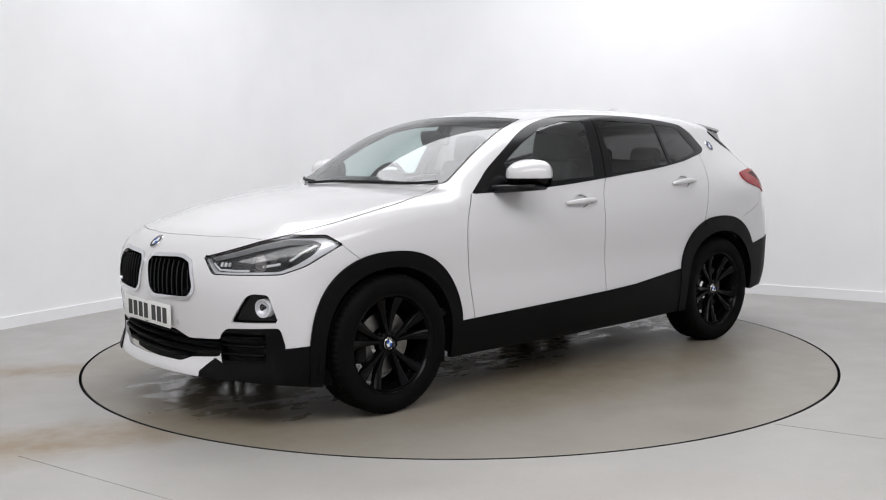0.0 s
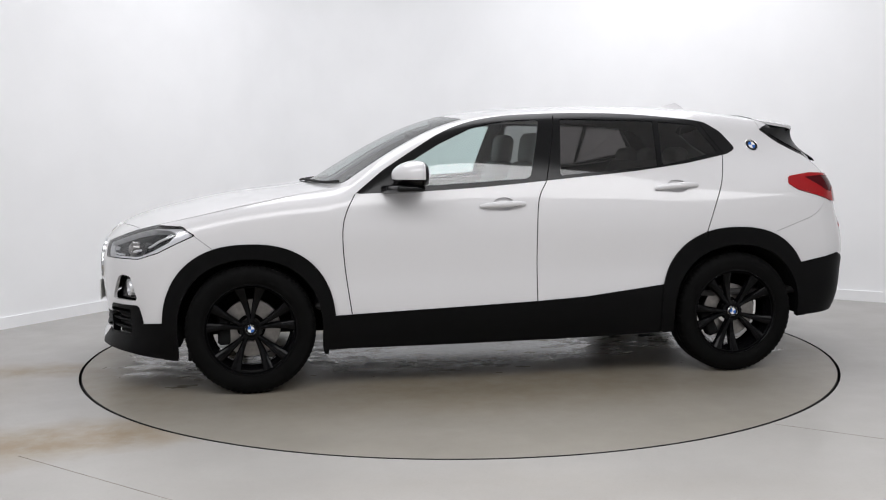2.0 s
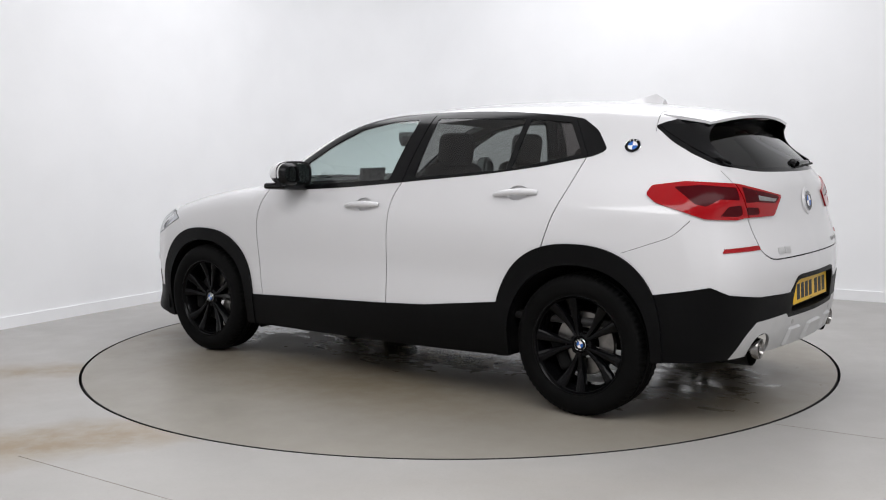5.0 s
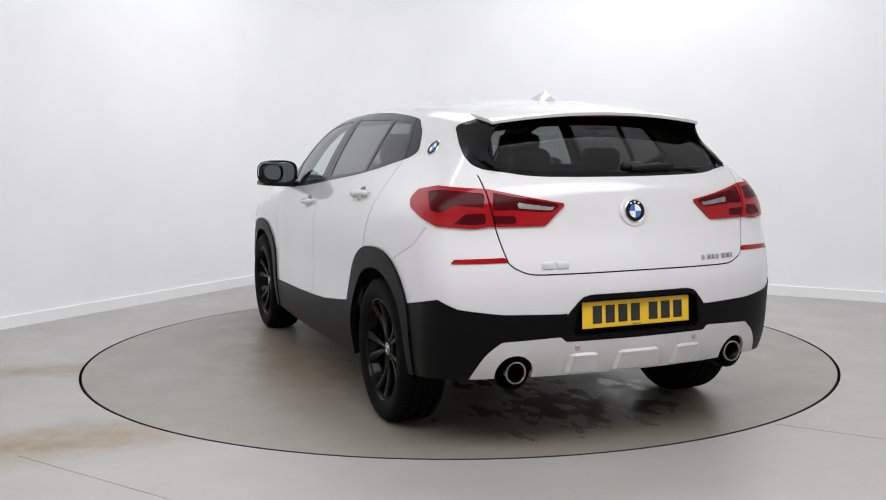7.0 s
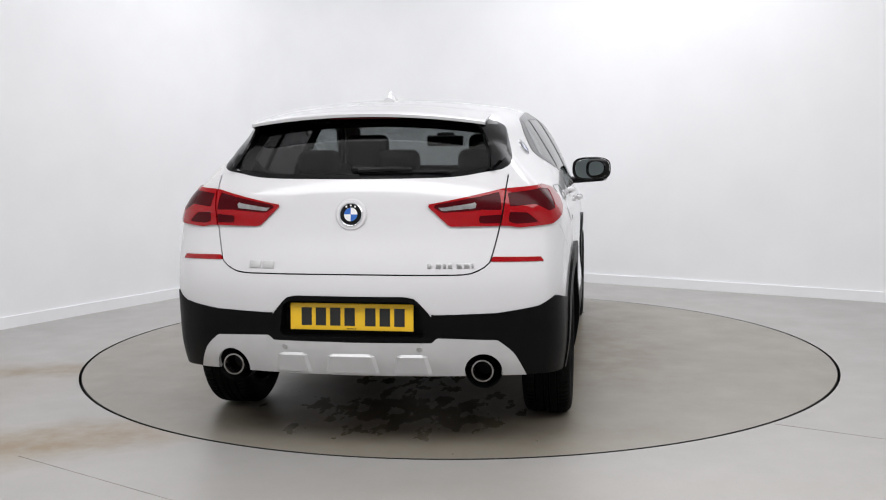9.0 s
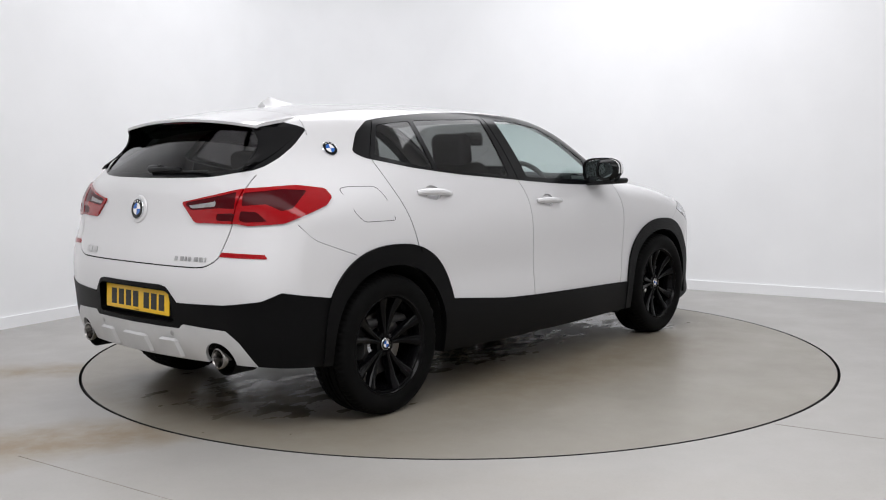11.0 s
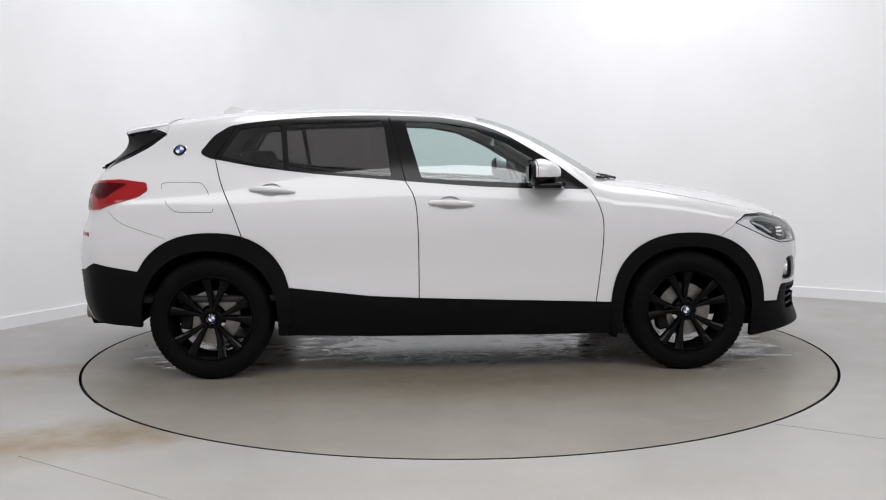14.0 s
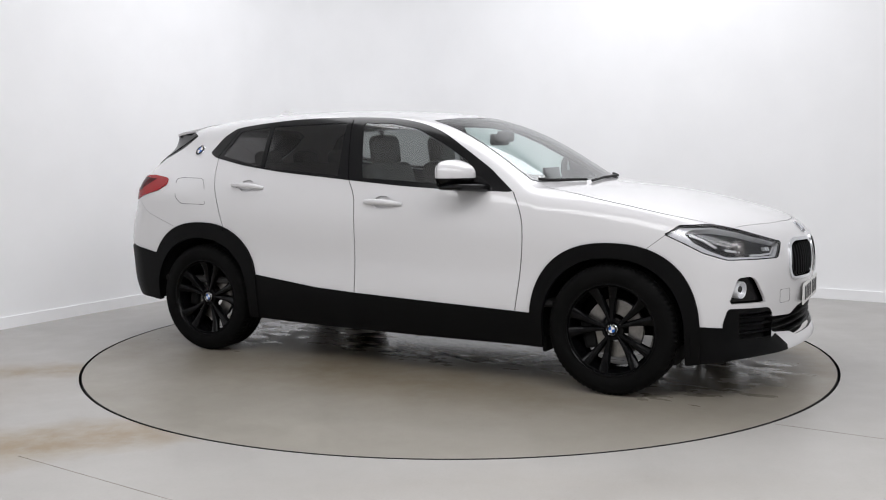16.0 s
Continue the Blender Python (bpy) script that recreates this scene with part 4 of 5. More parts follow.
# ---- underside ----
def liner(x, side):
    bm = bmesh.new()
    n, rows = 24, []
    for y in (0.46, 0.845):
        rows.append([bm.verts.new((x + 0.40 * math.cos(math.pi * k / n), y * side, 0.335 + 0.40 * math.sin(math.pi * k / n))) for k in range(n + 1)])
    for k in range(n):
        bm.faces.new((rows[0][k], rows[0][k + 1], rows[1][k + 1], rows[1][k]))
    bm.faces.new(rows[0])
    for s in (1, -1):
        k = 0 if s == 1 else n
        a, b = rows[0][k], rows[1][k]
        low = 0.31 if x < 0 and s < 0 else 0.235
        c, d = bm.verts.new((b.co.x, b.co.y, low)), bm.verts.new((a.co.x, a.co.y, low))
        bm.faces.new((a, b, c, d))
    part("arch_liner", bm, LINER, car)


for x in (AXLE, -AXLE):
    for side in (1, -1):
        liner(x, side)
for b in ((-1.66, -0.46, 0.245, 2.0, 0.46, 0.34), (-0.94, -0.83, 0.235, 0.94, 0.83, 0.33), (1.70, -0.72, 0.23, 1.93, 0.72, 0.33), (-1.98, -0.70, 0.345, -1.60, 0.70, 0.42)):
    part("underbody_panel", box(bmesh.new(), *b, 0.02), LINER, car)
for side in (1, -1):
    bm = bmesh.new()
    box(bm, 0.93, side * 0.68 - 0.09, 0.175, 0.955, side * 0.68 + 0.09, 0.26, 0.006)
    part("air_deflector", bm, LINER, car)
    bm = bmesh.new()
    box(bm, 1.64, side * 0.70 - 0.10, 0.175, 1.66, side * 0.70 + 0.10, 0.26, 0.006)
    part("air_deflector", bm, LINER, car)
for side in (1, -1):
    bm = lathe([(0.036, -0.18), (0.036, 0.0), (0.040, 0.006), (0.046, 0.004), (0.048, -0.004), (0.047, -0.18)], 40, "X")
    placed(bm, Matrix.Translation((-2.085, 0.535 * side, 0.354)) @ Matrix.Rotation(math.pi, 4, "Z"))
    pipe = part("exhaust_tip", bm, DARK_CHROME, car, "round chrome exhaust tip")
    part("pipe_inside", placed(lathe([(0, -0.10), (0.0365, -0.10), (0.0365, -0.005)], 32, "X"), Matrix.Translation((-2.085, 0.535 * side, 0.354)) @ Matrix.Rotation(math.pi, 4, "Z")), GAP, pipe)
    part("exhaust_shroud", placed(lathe([(0.078, 0.0), (0.078, -0.14), (0, -0.14)], 32, "X"), Matrix.Translation((-2.055, 0.537 * side, 0.352)) @ Matrix.Rotation(math.pi, 4, "Z")), LINER, car)


# ---- tailgate spoiler ----
def spoiler():
    ys = [-0.52 + 1.04 * k / 24 for k in range(25)]
    bm_top, bm_low = bmesh.new(), bmesh.new()

    roof = {y: hit_body(-1.60, y, 0.9, 0, 0, 1)[0].z for y in ys}

    def top_z(x, y):
        return roof[y] + 0.003 - 0.15 * (-1.60 - x) - 0.04 * (-1.60 - x) ** 2

    def tip(y):
        return -1.888 + 0.15 * y * y + 5.0 * max(0, abs(y) - 0.46) ** 2
    rows_t, rows_b = [], []
    for y in ys:
        e = tip(y)
        xs = [-1.60 + (e + 1.60) * k / 8 for k in range(9)]
        rows_t.append([bm_top.verts.new((x, y, top_z(x, y) - (0.004 if k == 8 else 0))) for k, x in enumerate(xs)] + [bm_top.verts.new((e + 0.004, y, top_z(e, y) - 0.016))])
        rows_b.append([bm_low.verts.new((e + 0.004, y, top_z(e, y) - 0.016)), bm_low.verts.new((e + 0.05, y, top_z(e, y) - 0.022)), bm_low.verts.new((e + 0.13, y * 0.99, top_z(e, y) - 0.045)), bm_low.verts.new((e + 0.20, y * 0.98, top_z(e, y) - 0.055))])
    for bm, rows in ((bm_top, rows_t), (bm_low, rows_b)):
        for a, b in zip(rows, rows[1:]):
            for j in range(len(a) - 1):
                bm.faces.new((a[j], a[j + 1], b[j + 1], b[j]))
    for rows in (rows_t[0], rows_t[-1]):
        up = [bm_top.verts.new(v.co - Vector((0, 0, 0.001))) for v in rows[:-1]]
        low = [bm_top.verts.new((v.co.x, v.co.y * 0.995, v.co.z - 0.014)) for v in rows[:-1]]
        for j in range(len(low) - 1):
            bm_top.faces.new((up[j], up[j + 1], low[j + 1], low[j]))
    bmesh.ops.recalc_face_normals(bm_top, faces=bm_top.faces)
    top = part("spoiler", bm_top, PAINT, car, "white roof spoiler over the rear window")
    part("underside", bm_low, GLOSS_BLACK, top)
    for side in (1, -1):
        bm, rows = bmesh.new(), []
        for k in range(11):
            t = k / 10
            p, n = hit_body(-1.61 - 0.335 * t, 0.1 * side, 1.362 - 0.19 * t ** 0.9, 0, side, 0)
            free = Vector((-1.845, 0.494, 1.366)).lerp(Vector((-1.955, 0.575, 1.172)), t) + Vector((0.055, 0.012, 0)) * math.sin(math.pi * min(1, t * 1.15)) ** 0.8
            free.y *= side
            mid = (p + free) / 2 + Vector((0, 0.006 * side, 0.004))
            rows.append([bm.verts.new(q) for q in (p + n * 0.004, mid, free, free + Vector((0.004, -0.010 * side, 0)), mid - Vector((0, 0.012 * side, 0)))])
        for a, b in zip(rows, rows[1:]):
            for j in range(4):
                bm.faces.new((a[j], a[j + 1], b[j + 1], b[j]))
        bmesh.ops.recalc_face_normals(bm, faces=bm.faces)
        part("side_fin", bm, GLOSS_BLACK, top, "gloss black fin beside the rear window")
    bm = rounded_block(0.02, 0.30, 0.010, 0.004, 2)
    part("brake_light", placed(bm, Matrix.Translation((tip(0) + 0.028, 0, top_z(tip(0), 0) - 0.020))), DARKRED, top, "dark red high-level brake light")


spoiler()


# ---- door mirrors ----
def door_mirror(side):
    stem = rounded_block(0.20, 0.27, 0.046, 0.02)
    for v in stem.verts:
        v.co.x *= 1 - 0.25 * (v.co.y * side + 0.13) / 0.26
        v.co.z *= 1 - 0.25 * (v.co.y * side + 0.13) / 0.26
    base = part("door_mirror", placed(stem, pose(0.53, side * 0.905, 1.056, 3 * side, 0, 10 * side)), GLOSS_BLACK, car, "door mirror with white cap and black base")

    def shell(z0, z1, grow, back):
        bm = bmesh.new()
        bmesh.ops.create_uvsphere(bm, u_segments=40, v_segments=24, radius=1.0)
        for v in bm.verts:
            x, y, z = v.co
            q = (abs(x) ** 2.6 + abs(y) ** 2.6 + abs(z) ** 2.6) ** (1 / 2.6)
            x, y, z = x / q, y / q, z / q
            front = max(0.0, x)
            px = 0.080 * x * (1 - 0.25 * abs(y)) if x < 0 else 0.105 * x * (1 - 0.30 * abs(y) ** 2)
            pz = 0.078 * z * (1 - 0.10 * y) * (1 - 0.30 * front) + 0.006 * y
            v.co = ((px + 0.035 - 0.028 * y) * grow, (0.118 * y) * grow, pz * grow)
        r = bmesh.ops.bisect_plane(bm, geom=bm.verts[:] + bm.edges[:] + bm.faces[:], plane_co=(0, 0, z0), plane_no=(0, 0, 1), clear_inner=True)
        bmesh.ops.bisect_plane(bm, geom=bm.verts[:] + bm.edges[:] + bm.faces[:], plane_co=(0, 0, z1), plane_no=(0, 0, 1), clear_outer=True)
        bmesh.ops.bisect_plane(bm, geom=bm.verts[:] + bm.edges[:] + bm.faces[:], plane_co=(back, 0, 0), plane_no=(1, 0, 0), clear_inner=True)
        if side < 0:
            bmesh.ops.scale(bm, vec=(1, -1, 1), verts=bm.verts)
            bmesh.ops.reverse_faces(bm, faces=bm.faces)
        return placed(bm, pose(0.455, side * 0.945, 1.126))
    part("cap", shell(-0.018, 0.2, 1.0, -0.014), PAINT, base, "white mirror cap")
    part("housing", shell(-0.2, 0.2, 0.975, -0.036), GLOSS_BLACK, base, "gloss black mirror housing")
    bm = bmesh.new()
    n = 36
    ring = []
    for k in range(n):
        a = 2 * math.pi * k / n
        c, s = math.cos(a), math.sin(a)
        ring.append(bm.verts.new((0, 0.104 * math.copysign(abs(c) ** 0.62, c), 0.062 * math.copysign(abs(s) ** 0.62, s))))
    bm.faces.new(ring)
    glass = placed(bm, pose(0.432, side * 0.945, 1.126, 0, 0, -8 * side))
    part("mirror_glass", glass, MIRROR, base, "silver mirror glass")
    bm = bmesh.new()
    outer, inner = [], []
    for k in range(n):
        a = 2 * math.pi * k / n
        c, s = math.cos(a), math.sin(a)
        for lst, f in ((outer, 1.17), (inner, 0.985)):
            lst.append(bm.verts.new((0.002 if f > 1 else 0.0005, 0.106 * f * math.copysign(abs(c) ** 0.62, c), 0.064 * f * math.copysign(abs(s) ** 0.62, s))))
    for k in range(n):
        j = (k + 1) % n
        bm.faces.new((outer[k], outer[j], inner[j], inner[k]))
    part("glass_surround", placed(bm, pose(0.434, side * 0.945, 1.126, 0, 0, -8 * side)), GLOSS_BLACK, base)


for side in (1, -1):
    door_mirror(side)


# ---- door handles ----
def door_handle(x0, z0, x1, z1, side):
    """A pull bar from its front end to its rear end, with the recess behind it."""
    pts, radii = [], []
    for k in range(15):
        t = k / 14
        p, n = flank(x0 + (x1 - x0) * t, z0 + (z1 - z0) * t, side)
        off = 0.005 + 0.020 * math.sin(math.pi * min(1, max(0, t))) ** 0.6
        pts.append(p + n * off)
        radii.append(0.005 + 0.0135 * (math.sin(math.pi * (0.06 + 0.88 * t)) ** 0.5) * (0.75 + 0.25 * t))
    bm = tube(pts, radii, 14)
    h = part("door_handle", bm, PAINT, car, "body-coloured pull handle")
    t = 0.80
    p, n = flank(x0 + (x1 - x0) * t, z0 + (z1 - z0) * t, side)
    a = facing(p, n)
    bm = tube([(a @ Vector((0, 0.017 * math.cos(q), 0.006 + 0.022 * math.sin(q)))) for q in (0.1, 0.5, 0.9, 1.57, 2.2, 2.6, 3.0)], 0.0012, 6)
    part("handle_seam", bm, GAP, h)


for side in (1, -1):
    door_handle(0.122, 0.955, -0.122, 0.966, side)
    door_handle(-0.859, 1.034, -1.104, 1.049, side)

# ---- badges ----
p, n = nose_x(0, 0.826)
roundel("bonnet_badge", car, facing(p, n), 0.041)
p, n = tail_x(0, 0.996)
roundel("tailgate_badge", car, facing(p + n * 0.006, n), 0.049)
ringbed = lathe([(0, 0.0), (0.066, 0.0), (0.061, 0.006), (0, 0.007)], 40, "Z")
part("badge_bed", placed(ringbed, facing(p, n)), PAINT, tailgate)
for side in (1, -1):
    p, n = hit_body(-1.511, 0.1 * side, 1.255, 0, side, 0.02)
    roundel("pillar_badge", car, facing(p, n), 0.040)


def lettering(y, z, widths, height, mat):
    bm = bmesh.new()
    for w in widths:
        if w > 0:
            p, n = tail_x(y - w / 2, z)
            box(bm, -w / 2, -height / 2, 0.0, w / 2, height / 2, 0.004, 0.0012, facing(p, n))
        y -= abs(w) + 0.008
    return part("badge_lettering", bm, mat, tailgate, "small chrome badge bars")


lettering(0.437, 0.790, (0.052, 0.052), 0.030, SILVER)
lettering(-0.320, 0.790, (0.016, -0.002, 0.020, 0.012, 0.016, -0.002, 0.022, 0.022, 0.008), 0.020, STEEL)


# ---- number plates, their writing as bars ----
def number_plate(p, n, mat, name, label):
    m = facing(p, n)
    bm = rounded_block(0.52, 0.111, 0.006, 0.0028, 2)
    plate = part(name, placed(bm, m), mat, car, label)
    x = -0.212
    for k in range(7):
        bm = rounded_block(0.044, 0.074, 0.0016, 0.0006, 1)
        part("character_bar", placed(bm, m @ Matrix.Translation((x + 0.022, 0, 0.0034))), INK, plate)
        x += 0.061 + (0.026 if k == 3 else 0)
    bm = bmesh.new()
    box(bm, -0.02, -0.0505, 0.003, 0.02, -0.0475, 0.0036)
    part("maker_bar", placed(bm, m), INK, plate)


number_plate((nose_x(0.20, 0.493)[0].x + 0.014, 0, 0.493), (1, 0, 0.0), WHITE_PLATE, "front_number_plate", "white number plate with black bars")
number_plate((-2.140, 0, 0.577), (-1, 0, 0.05), YELLOW_PLATE, "rear_number_plate", "yellow number plate with black bars")

# ---- front grilles ----
for side in (1, -1):
    for k in range(9):
        y = 0.066 + 0.0385 * k
        z0, z1 = 0.600 + (0.0 if y < 0.36 else 0.03), 0.752 + 0.010 * (1 - abs(y - 0.2) / 0.2)
        if y > 0.365:
            z1 -= 0.03
        rows = []
        bm = bmesh.new()
        for j in range(6):
            z = z0 + (z1 - z0) * j / 5
            x = nose_x(y * side, z)[0].x
            lean = 0.006 * j
            rows.append([bm.verts.new((x + dx, side * (y + dy - lean * 0.3), z)) for dx, dy in ((-0.050, -0.004), (0.000, -0.0045), (0.005, 0.0), (0.000, 0.0045), (-0.050, 0.004))])
        for a, b in zip(rows, rows[1:]):
            for j in range(4):
                bm.faces.new((a[j], a[j + 1], b[j + 1], b[j]))
        bmesh.ops.recalc_face_normals(bm, faces=bm.faces)
        part("grille_slat", bm, GLOSS_BLACK, [o for o in car.children if o.name.startswith("kidney_grille")][0 if side == 1 else 1])


def grille_bar(y0, y1, z, thick, deep, mat, parent, label=""):
    bm = bmesh.new()
    rows = []
    m = max(4, int(abs(y1 - y0) / 0.03))
    ys = np.linspace(y0, y1, m + 1)
    xs = onto_form(np.stack([0 * ys + 1.2, ys, 0 * ys + z], 1), np.tile(np.array((1.0, 0, 0)), (m + 1, 1)))[:, 0]
    for x, y in zip(xs.tolist(), ys.tolist()):
        rows.append([bm.verts.new((x + dx, y, z + dz)) for dx, dz in ((-deep, -thick), (-0.010, -thick), (-0.002, 0), (-0.010, thick), (-deep, thick))])
    for a, b in zip(rows, rows[1:]):
        for j in range(4):
            bm.faces.new((a[j], a[j + 1], b[j + 1], b[j]))
    bmesh.ops.recalc_face_normals(bm, faces=bm.faces)
    return part("grille_bar", bm, mat, parent, label)


for z in (0.316, 0.353, 0.390):
    half = 0.33 if z < 0.32 else 0.535
    grille_bar(-half, half, z, 0.006, 0.045, CLADDING, grille_back)
grille_bar(-0.27, 0.27, 0.424, 0.006, 0.045, CLADDING, grille_back)
for side in (1, -1):
    for z in (0.345, 0.385, 0.425):
        grille_bar(0.535 * side, 0.715 * side, z, 0.006, 0.04, CLADDING, grille_back)

# ---- fog lamps and headlamp insides ----
for side in (1, -1):
    p, n = hit_body(1.3, 0.25 * side, 0.562, 1.0, 0.715 * side, 0)
    n = (n + Vector((1.2, 0, 0))).normalized()
    m = facing(p - n * 0.030, n)
    fog = part("fog_lamp", placed(lathe([(0.0, -0.01), (0.026, 0.0), (0.034, 0.012), (0.038, 0.020), (0.042, 0.020), (0.043, -0.02)], 32, "Z"), m), LAMP_SILVER, car, "round clear fog lamp")
    part("lens", placed(lathe([(0.037, 0.016), (0.030, 0.021), (0.018, 0.024), (0.0, 0.025)], 32, "Z"), m), CLEAR, fog)
    lamps = [o for o in car.children if o.name.startswith("headlamp")]
    lamp = lamps[0 if side == 1 else 1]

    def in_lamp(v, z):
        """A point in the lamp, by its place along the front corner."""
        ang = np.radians(np.linspace(5, 85, 61))
        o = np.tile(np.array((1.15, 0.25 * side, z)), (61, 1))
        q = onto_form(o, np.stack([np.cos(ang), side * np.sin(ang), 0 * ang], 1))
        k = np.argmin(np.abs((q[:, 0] - np.abs(q[:, 1])) * 0.7071 - v))
        return Vector(q[k]), Vector(form_normals(q[k:k + 1])[0])
    for v, z, r in ((0.79, 0.775, 0.028), (0.90, 0.775, 0.034)):
        p, n = in_lamp(v, z)
        ahead = Vector((1, 0.15 * side, 0)).normalized()
        m = facing(p - n * 0.040 - ahead * 0.005, (ahead + n * 0.6).normalized())
        part("projector", placed(lathe([(r * 1.25, -0.02), (r * 1.2, 0.012), (r, 0.014), (r * 0.96, 0.010), (r * 0.7, 0.020), (0, 0.026)], 28, "Z"), m), DARK_CHROME if r > 0.03 else LAMP_DARK, lamp, "round projector lamp")
    pts = []
    for v, z in ((0.64, 0.846), (0.70, 0.815), (0.745, 0.782), (0.80, 0.762), (0.87, 0.752)):
        p, n = in_lamp(v, z)
        pts.append(p - n * 0.028)
    part("light_guide", tube(pts, 0.006, 8), LAMP_SILVER, lamp, "silver running light strip")
    pts = []
    for v, z in ((1.125, 0.768), (1.09, 0.735), (1.0, 0.732), (0.93, 0.733)):
        p, n = in_lamp(v, z)
        pts.append(p - n * 0.030)
    part("light_guide", tube(pts, 0.005, 8), LAMP_SILVER, lamp, "silver running light strip")
    bm = bmesh.new()
    for k in range(4):
        p, n = in_lamp(1.035 + 0.018 * k, 0.765)
        box(bm, -0.006, -0.010, -0.004, 0.006, 0.010, 0.004, 0.001, facing(p - n * 0.034, n))
    part("turn_signal", bm, LAMP_SILVER, lamp)
    # parking sensors and the seam-round cap
    for q in ((1.2, 0.45 * side, 0.538, 0.62, 0.45 * side, 0),):
        p, n = hit_body(*q)
        part("parking_sensor", placed(lathe([(0.0, 0.0012), (0.010, 0.0012), (0.0115, 0.0), (0.0125, 0.0)], 20, "Z"), facing(p, n)), SILVER, front_bumper)
    p, n = nose_x(0.275 * side, 0.470)
    part("parking_sensor", placed(lathe([(0.0, 0.0012), (0.010, 0.0012), (0.0115, 0.0), (0.0125, 0.0)], 20, "Z"), facing(p, n)), SILVER, front_bumper)
    p, n = tail_x(0.284 * side, 0.450)
    part("parking_sensor", placed(lathe([(0.0, 0.0080), (0.010, 0.0080), (0.0115, 0.0065), (0.0125, 0.0065)], 20, "Z"), facing(p, n)), STEEL, diffuser)

# raised blocks of the rear diffuser
for y0, y1 in ((0.30, 0.20), (0.085, -0.085), (-0.20, -0.30)):
    bm = bmesh.new()
    rows = []
    for z, grow in ((0.428, -0.012), (0.420, 0.0), (0.350, 0.015), (0.338, 0.02)):
        row = []
        for y in (y0 + grow, y1 - grow) if y0 > 0.1 or y1 < -0.1 else (y0 + grow, y1 - grow):
            p, n = tail_x(y, z)
            row.append(bm.verts.new(p + n * (0.008 if z > 0.425 or z < 0.34 else 0.020)))
        rows.append(row)
    for a, b in zip(rows, rows[1:]):
        bm.faces.new((a[0], a[1], b[1], b[0]))
    for e, s in ((0, 1), (1, -1)):
        lows = [bm.verts.new(r[e].co + Vector((0.014, 0.014 * s, 0))) for r in rows]
        for j in range(3):
            bm.faces.new((rows[j][e], rows[j + 1][e], lows[j + 1], lows[j]))
    bmesh.ops.recalc_face_normals(bm, faces=bm.faces)
    part("diffuser_block", bm, SILVER, diffuser, smooth=False)

# ---- wipers, aerial, fuel flap ----
wiper = part("rear_wiper", placed(rounded_block(0.045, 0.11, 0.034, 0.014), pose(-2.035, -0.04, 1.178, 0, 45, 0)), GLOSS_BLACK, tailgate, "black rear wiper")
part("wiper_arm", tube([(-2.055, -0.02, 1.175), (-2.052, -0.12, 1.180), (-2.040, -0.24, 1.180)], [0.013, 0.012, 0.008], 10), GLOSS_BLACK, tailgate)
part("wiper_blade", tube([(-2.045, -0.03, 1.160), (-2.035, -0.2, 1.168), (-2.012, -0.40, 1.170)], 0.006, 8), GAP, tailgate)
for line in (((1.035, -0.30), (1.02, -0.05), (1.00, 0.20), (0.955, 0.40)), ((1.0, 0.17), (0.965, 0.38), (0.91, 0.54), (0.85, 0.64)), ((1.0, -0.30), (0.955, -0.42), (0.90, -0.56), (0.85, -0.64))):
    pts = [hit_body(x, y, 0.8, 0, 0, 1)[0] + Vector((0.006, 0, 0.010)) for x, y in line]
    part("wiper_blade", tube(pts, 0.0075, 8), GAP, car, "black windscreen wiper")
bm = bmesh.new()
rows = []
for k in range(9):
    t = k / 8
    x = -1.165 - 0.205 * t
    base = TOP(x) - 0.002
    h = 0.004 + 0.062 * (t ** 1.25 if t < 0.75 else 0.70 * (1 - (t - 0.75) / 0.25 * 0.55))
    w = 0.012 + 0.024 * t
    rows.append([bm.verts.new((x, -w, base)), bm.verts.new((x, -w * 0.45, base + h * 0.6)), bm.verts.new((x, -0.003, base + h)), bm.verts.new((x, 0.003, base + h)), bm.verts.new((x, w * 0.45, base + h * 0.6)), bm.verts.new((x, w, base))])
for a, b in zip(rows, rows[1:]):
    for j in range(5):
        bm.faces.new((a[j], a[j + 1], b[j + 1], b[j]))
bm.faces.new(rows[0]), bm.faces.new(rows[-1])
bmesh.ops.recalc_face_normals(bm, faces=bm.faces)
part("roof_aerial", bm, PAINT, car, "white shark-fin aerial")
FLAP = rounded([(-1.594, 1.086), (-1.54, 1.094), (-1.37, 1.090), (-1.335, 1.05), (-1.300, 0.935), (-1.31, 0.929), (-1.50, 0.932), (-1.548, 0.968)], 0.02)
loop = []
for x, z in FLAP + FLAP[:1]:
    p, n = flank(x, z, -1)
    loop.append(p + n * 0.0002)
part("fuel_flap_seam", tube(loop, 0.0013, 6), GAP, car, "thin outline of the fuel flap")

COVER = rounded([(-0.500, 0.545), (-0.395, 0.543), (-0.380, 0.474), (-0.485, 0.476)], 0.012)
loop = [nose_x(y, z)[0] + Vector((0.0002, 0, 0)) for y, z in COVER + COVER[:1]]
part("tow_cover_seam", tube(loop, 0.0009, 6), GAP, car, "thin outline of the towing eye cover")


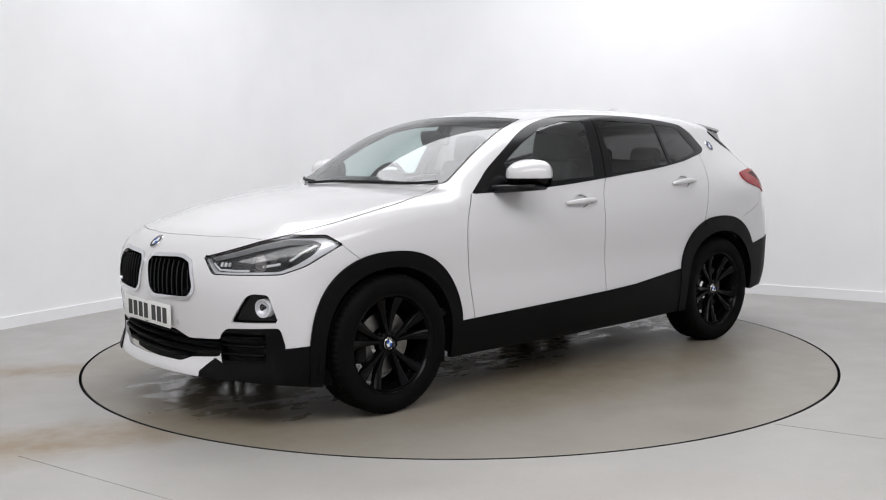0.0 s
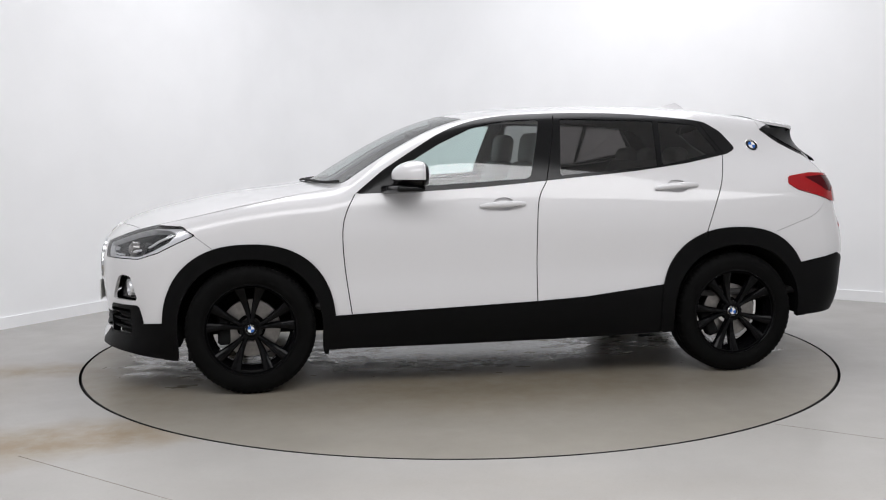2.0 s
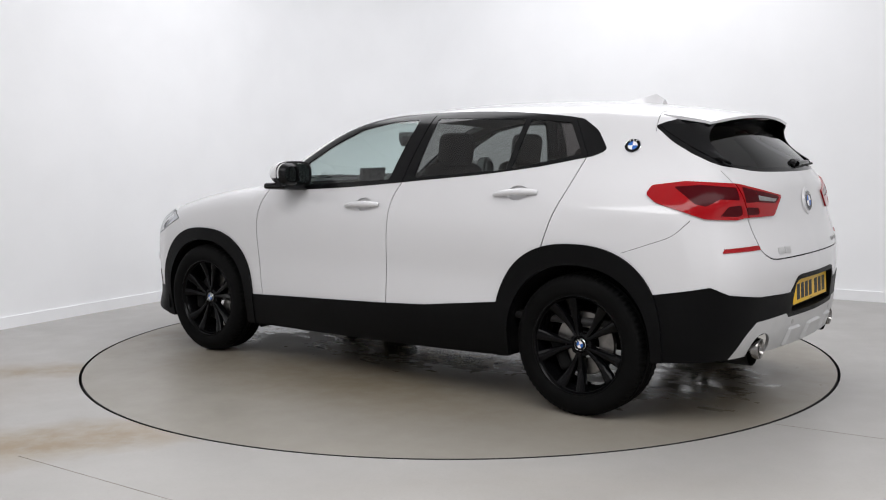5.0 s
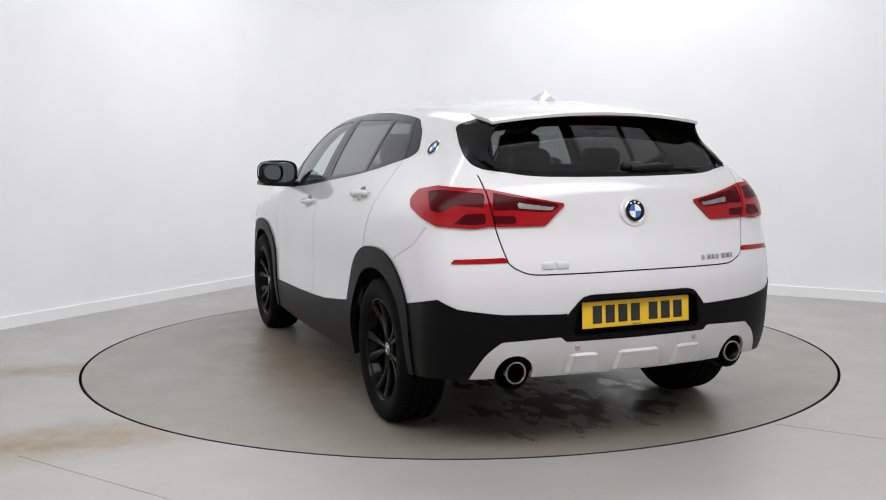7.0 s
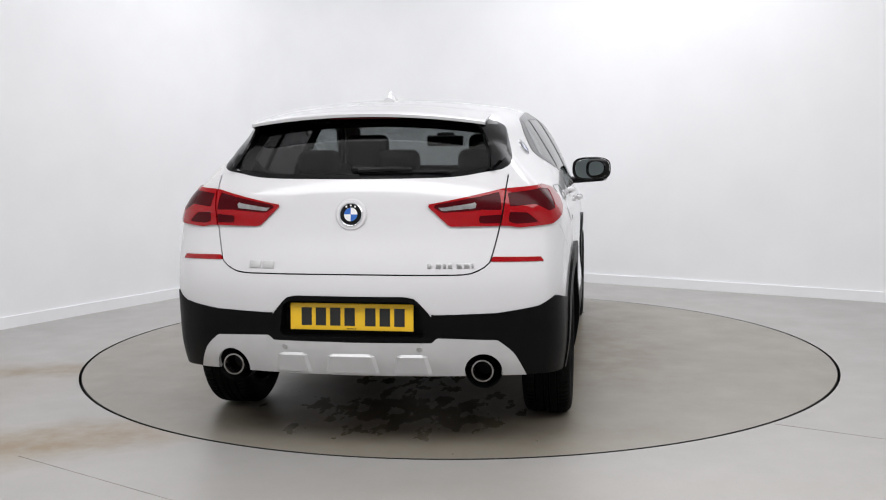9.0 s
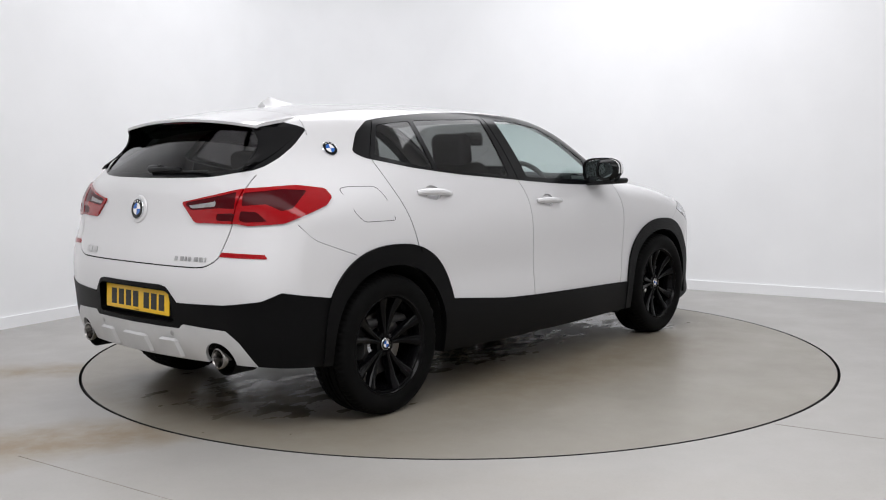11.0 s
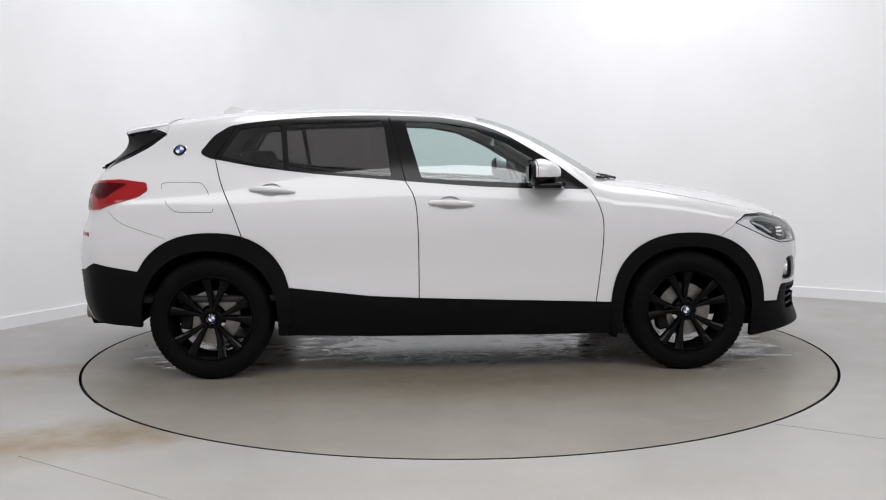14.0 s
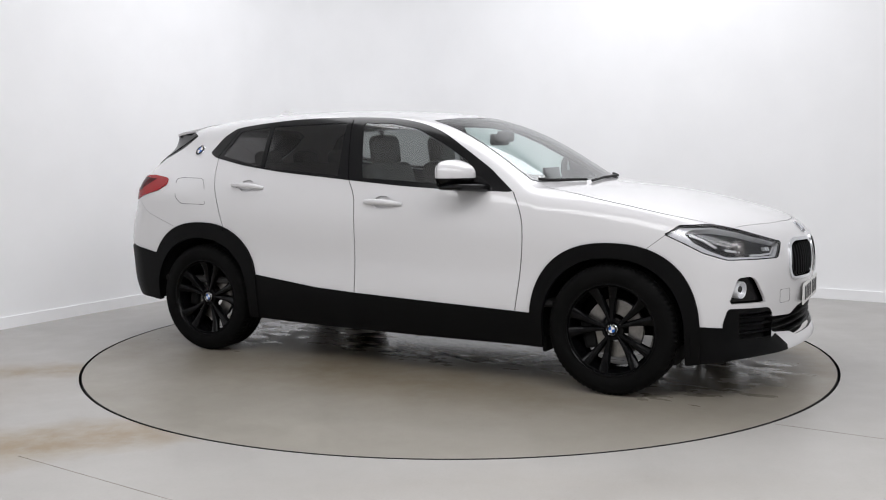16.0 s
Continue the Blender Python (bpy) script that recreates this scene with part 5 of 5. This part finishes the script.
# ---- the cabin ----
def seat(x, y, wide, rear=False):
    s = part("seat", placed(rounded_block(0.50, wide, 0.16, 0.05), pose(x, y, 0.60, 0, -5, 0)), LEATHER, car, "dark upholstered seat with headrest")
    bm = rounded_block(0.14, wide * 0.96, 0.62, 0.055)
    for v in bm.verts:
        v.co.y *= 1 - 0.10 * max(0, v.co.z / 0.31)
    part("backrest", placed(bm, pose(x - 0.31, y, 0.88, 0, -16 if not rear else -20, 0)), LEATHER, s)
    for dy in ([0] if not rear else [-wide * 0.33, 0, wide * 0.33]):
        part("headrest", placed(rounded_block(0.10, 0.26 if not rear else 0.22, 0.19 if not rear else 0.12, 0.045), pose(x - 0.40 - (0.03 if rear else 0), y + dy, 1.255 if not rear else 1.20, 0, -8, 0)), LEATHER, s)
        part("headrest_post", tube([(x - 0.40, y + dy - 0.05, 1.08), (x - 0.40, y + dy - 0.05, 1.22)], 0.006, 6), STEEL, s)
        part("headrest_post", tube([(x - 0.40, y + dy + 0.05, 1.08), (x - 0.40, y + dy + 0.05, 1.22)], 0.006, 6), STEEL, s)


seat(0.12, 0.37, 0.50)
seat(0.12, -0.37, 0.50)
seat(-0.72, 0.0, 1.25, True)
bm = bmesh.new()
rows = []
for k in range(13):
    y = -0.70 + 1.40 * k / 12
    bow = 0.10 * (y / 0.7) ** 2
    rows.append([bm.verts.new((x - bow, y, z)) for x, z in ((0.98, 0.98), (0.93, 1.02), (0.78, 1.045), (0.66, 1.03), (0.60, 0.97), (0.62, 0.85), (0.70, 0.70))])
for a, b in zip(rows, rows[1:]):
    for j in range(6):
        bm.faces.new((a[j], a[j + 1], b[j + 1], b[j]))
bmesh.ops.recalc_face_normals(bm, faces=bm.faces)
dash = part("dashboard", bm, TRIM_DARK, car, "black dashboard")
part("instrument_hood", placed(rounded_block(0.16, 0.36, 0.08, 0.03), pose(0.66, -0.37, 1.06)), TRIM_DARK, dash)
part("centre_screen", placed(rounded_block(0.02, 0.24, 0.11, 0.008), pose(0.68, 0.0, 1.09, 0, -10, 0)), GLOSS_BLACK, dash)
m = pose(0.46, -0.37, 1.00, 0, 65, 0)
ring = [m @ Vector((0.185 * math.cos(2 * math.pi * k / 40), 0.185 * math.sin(2 * math.pi * k / 40), 0)) for k in range(41)]
sw = part("steering_wheel", tube(ring, 0.015, 10), TRIM_DARK, car, "black three-spoke steering wheel")
bm = rounded_block(0.10, 0.13, 0.05, 0.02)
part("wheel_boss", placed(bm, m), TRIM_DARK, sw)
for a in (0, 90, 180):
    q = radians(a + 0)
    part("wheel_spoke", tube([m @ Vector((0, 0, 0)), m @ Vector((-0.18 * math.sin(q) * -1, 0.18 * math.cos(q), 0))], 0.013, 8), TRIM_DARK, sw)
part("interior_mirror", placed(rounded_block(0.03, 0.24, 0.07, 0.014), pose(0.33, 0.0, 1.315)), GLOSS_BLACK, car)
part("mirror_stalk", placed(rounded_block(0.08, 0.12, 0.07, 0.02), pose(0.37, 0.0, 1.335)), TRIM_DARK, car)
bm = bmesh.new()
box(bm, -1.85, -0.80, 0.42, 1.0, 0.80, 0.46, 0.02)
part("cabin_floor", bm, TRIM_DARK, car)
bm = rounded_block(0.50, 1.10, 0.03, 0.012)
part("parcel_shelf", placed(bm, pose(-1.50, 0, 1.06)), TRIM_DARK, car)


# ---- movement: the table turns clockwise at a steady pace ----
def heading(t):
    return 221.3706 - 15.5287 * t + 0.03 - 0.14 * math.cos(2 * math.pi * t)


def motions():
    times = [0.5 * k for k in range(33)]
    walk(turntable, [(t, pose(0, 0, 0, 0, 0, heading(t))) for t in times])
    rows = []
    for t in times:
        a = radians(heading(t))
        ox, oy = -0.0769, 0.1078
        rows.append((t, pose(ox * math.cos(a) - oy * math.sin(a), ox * math.sin(a) + oy * math.cos(a), 0, 0, 0, heading(t))))
    walk(car, rows)


motions()
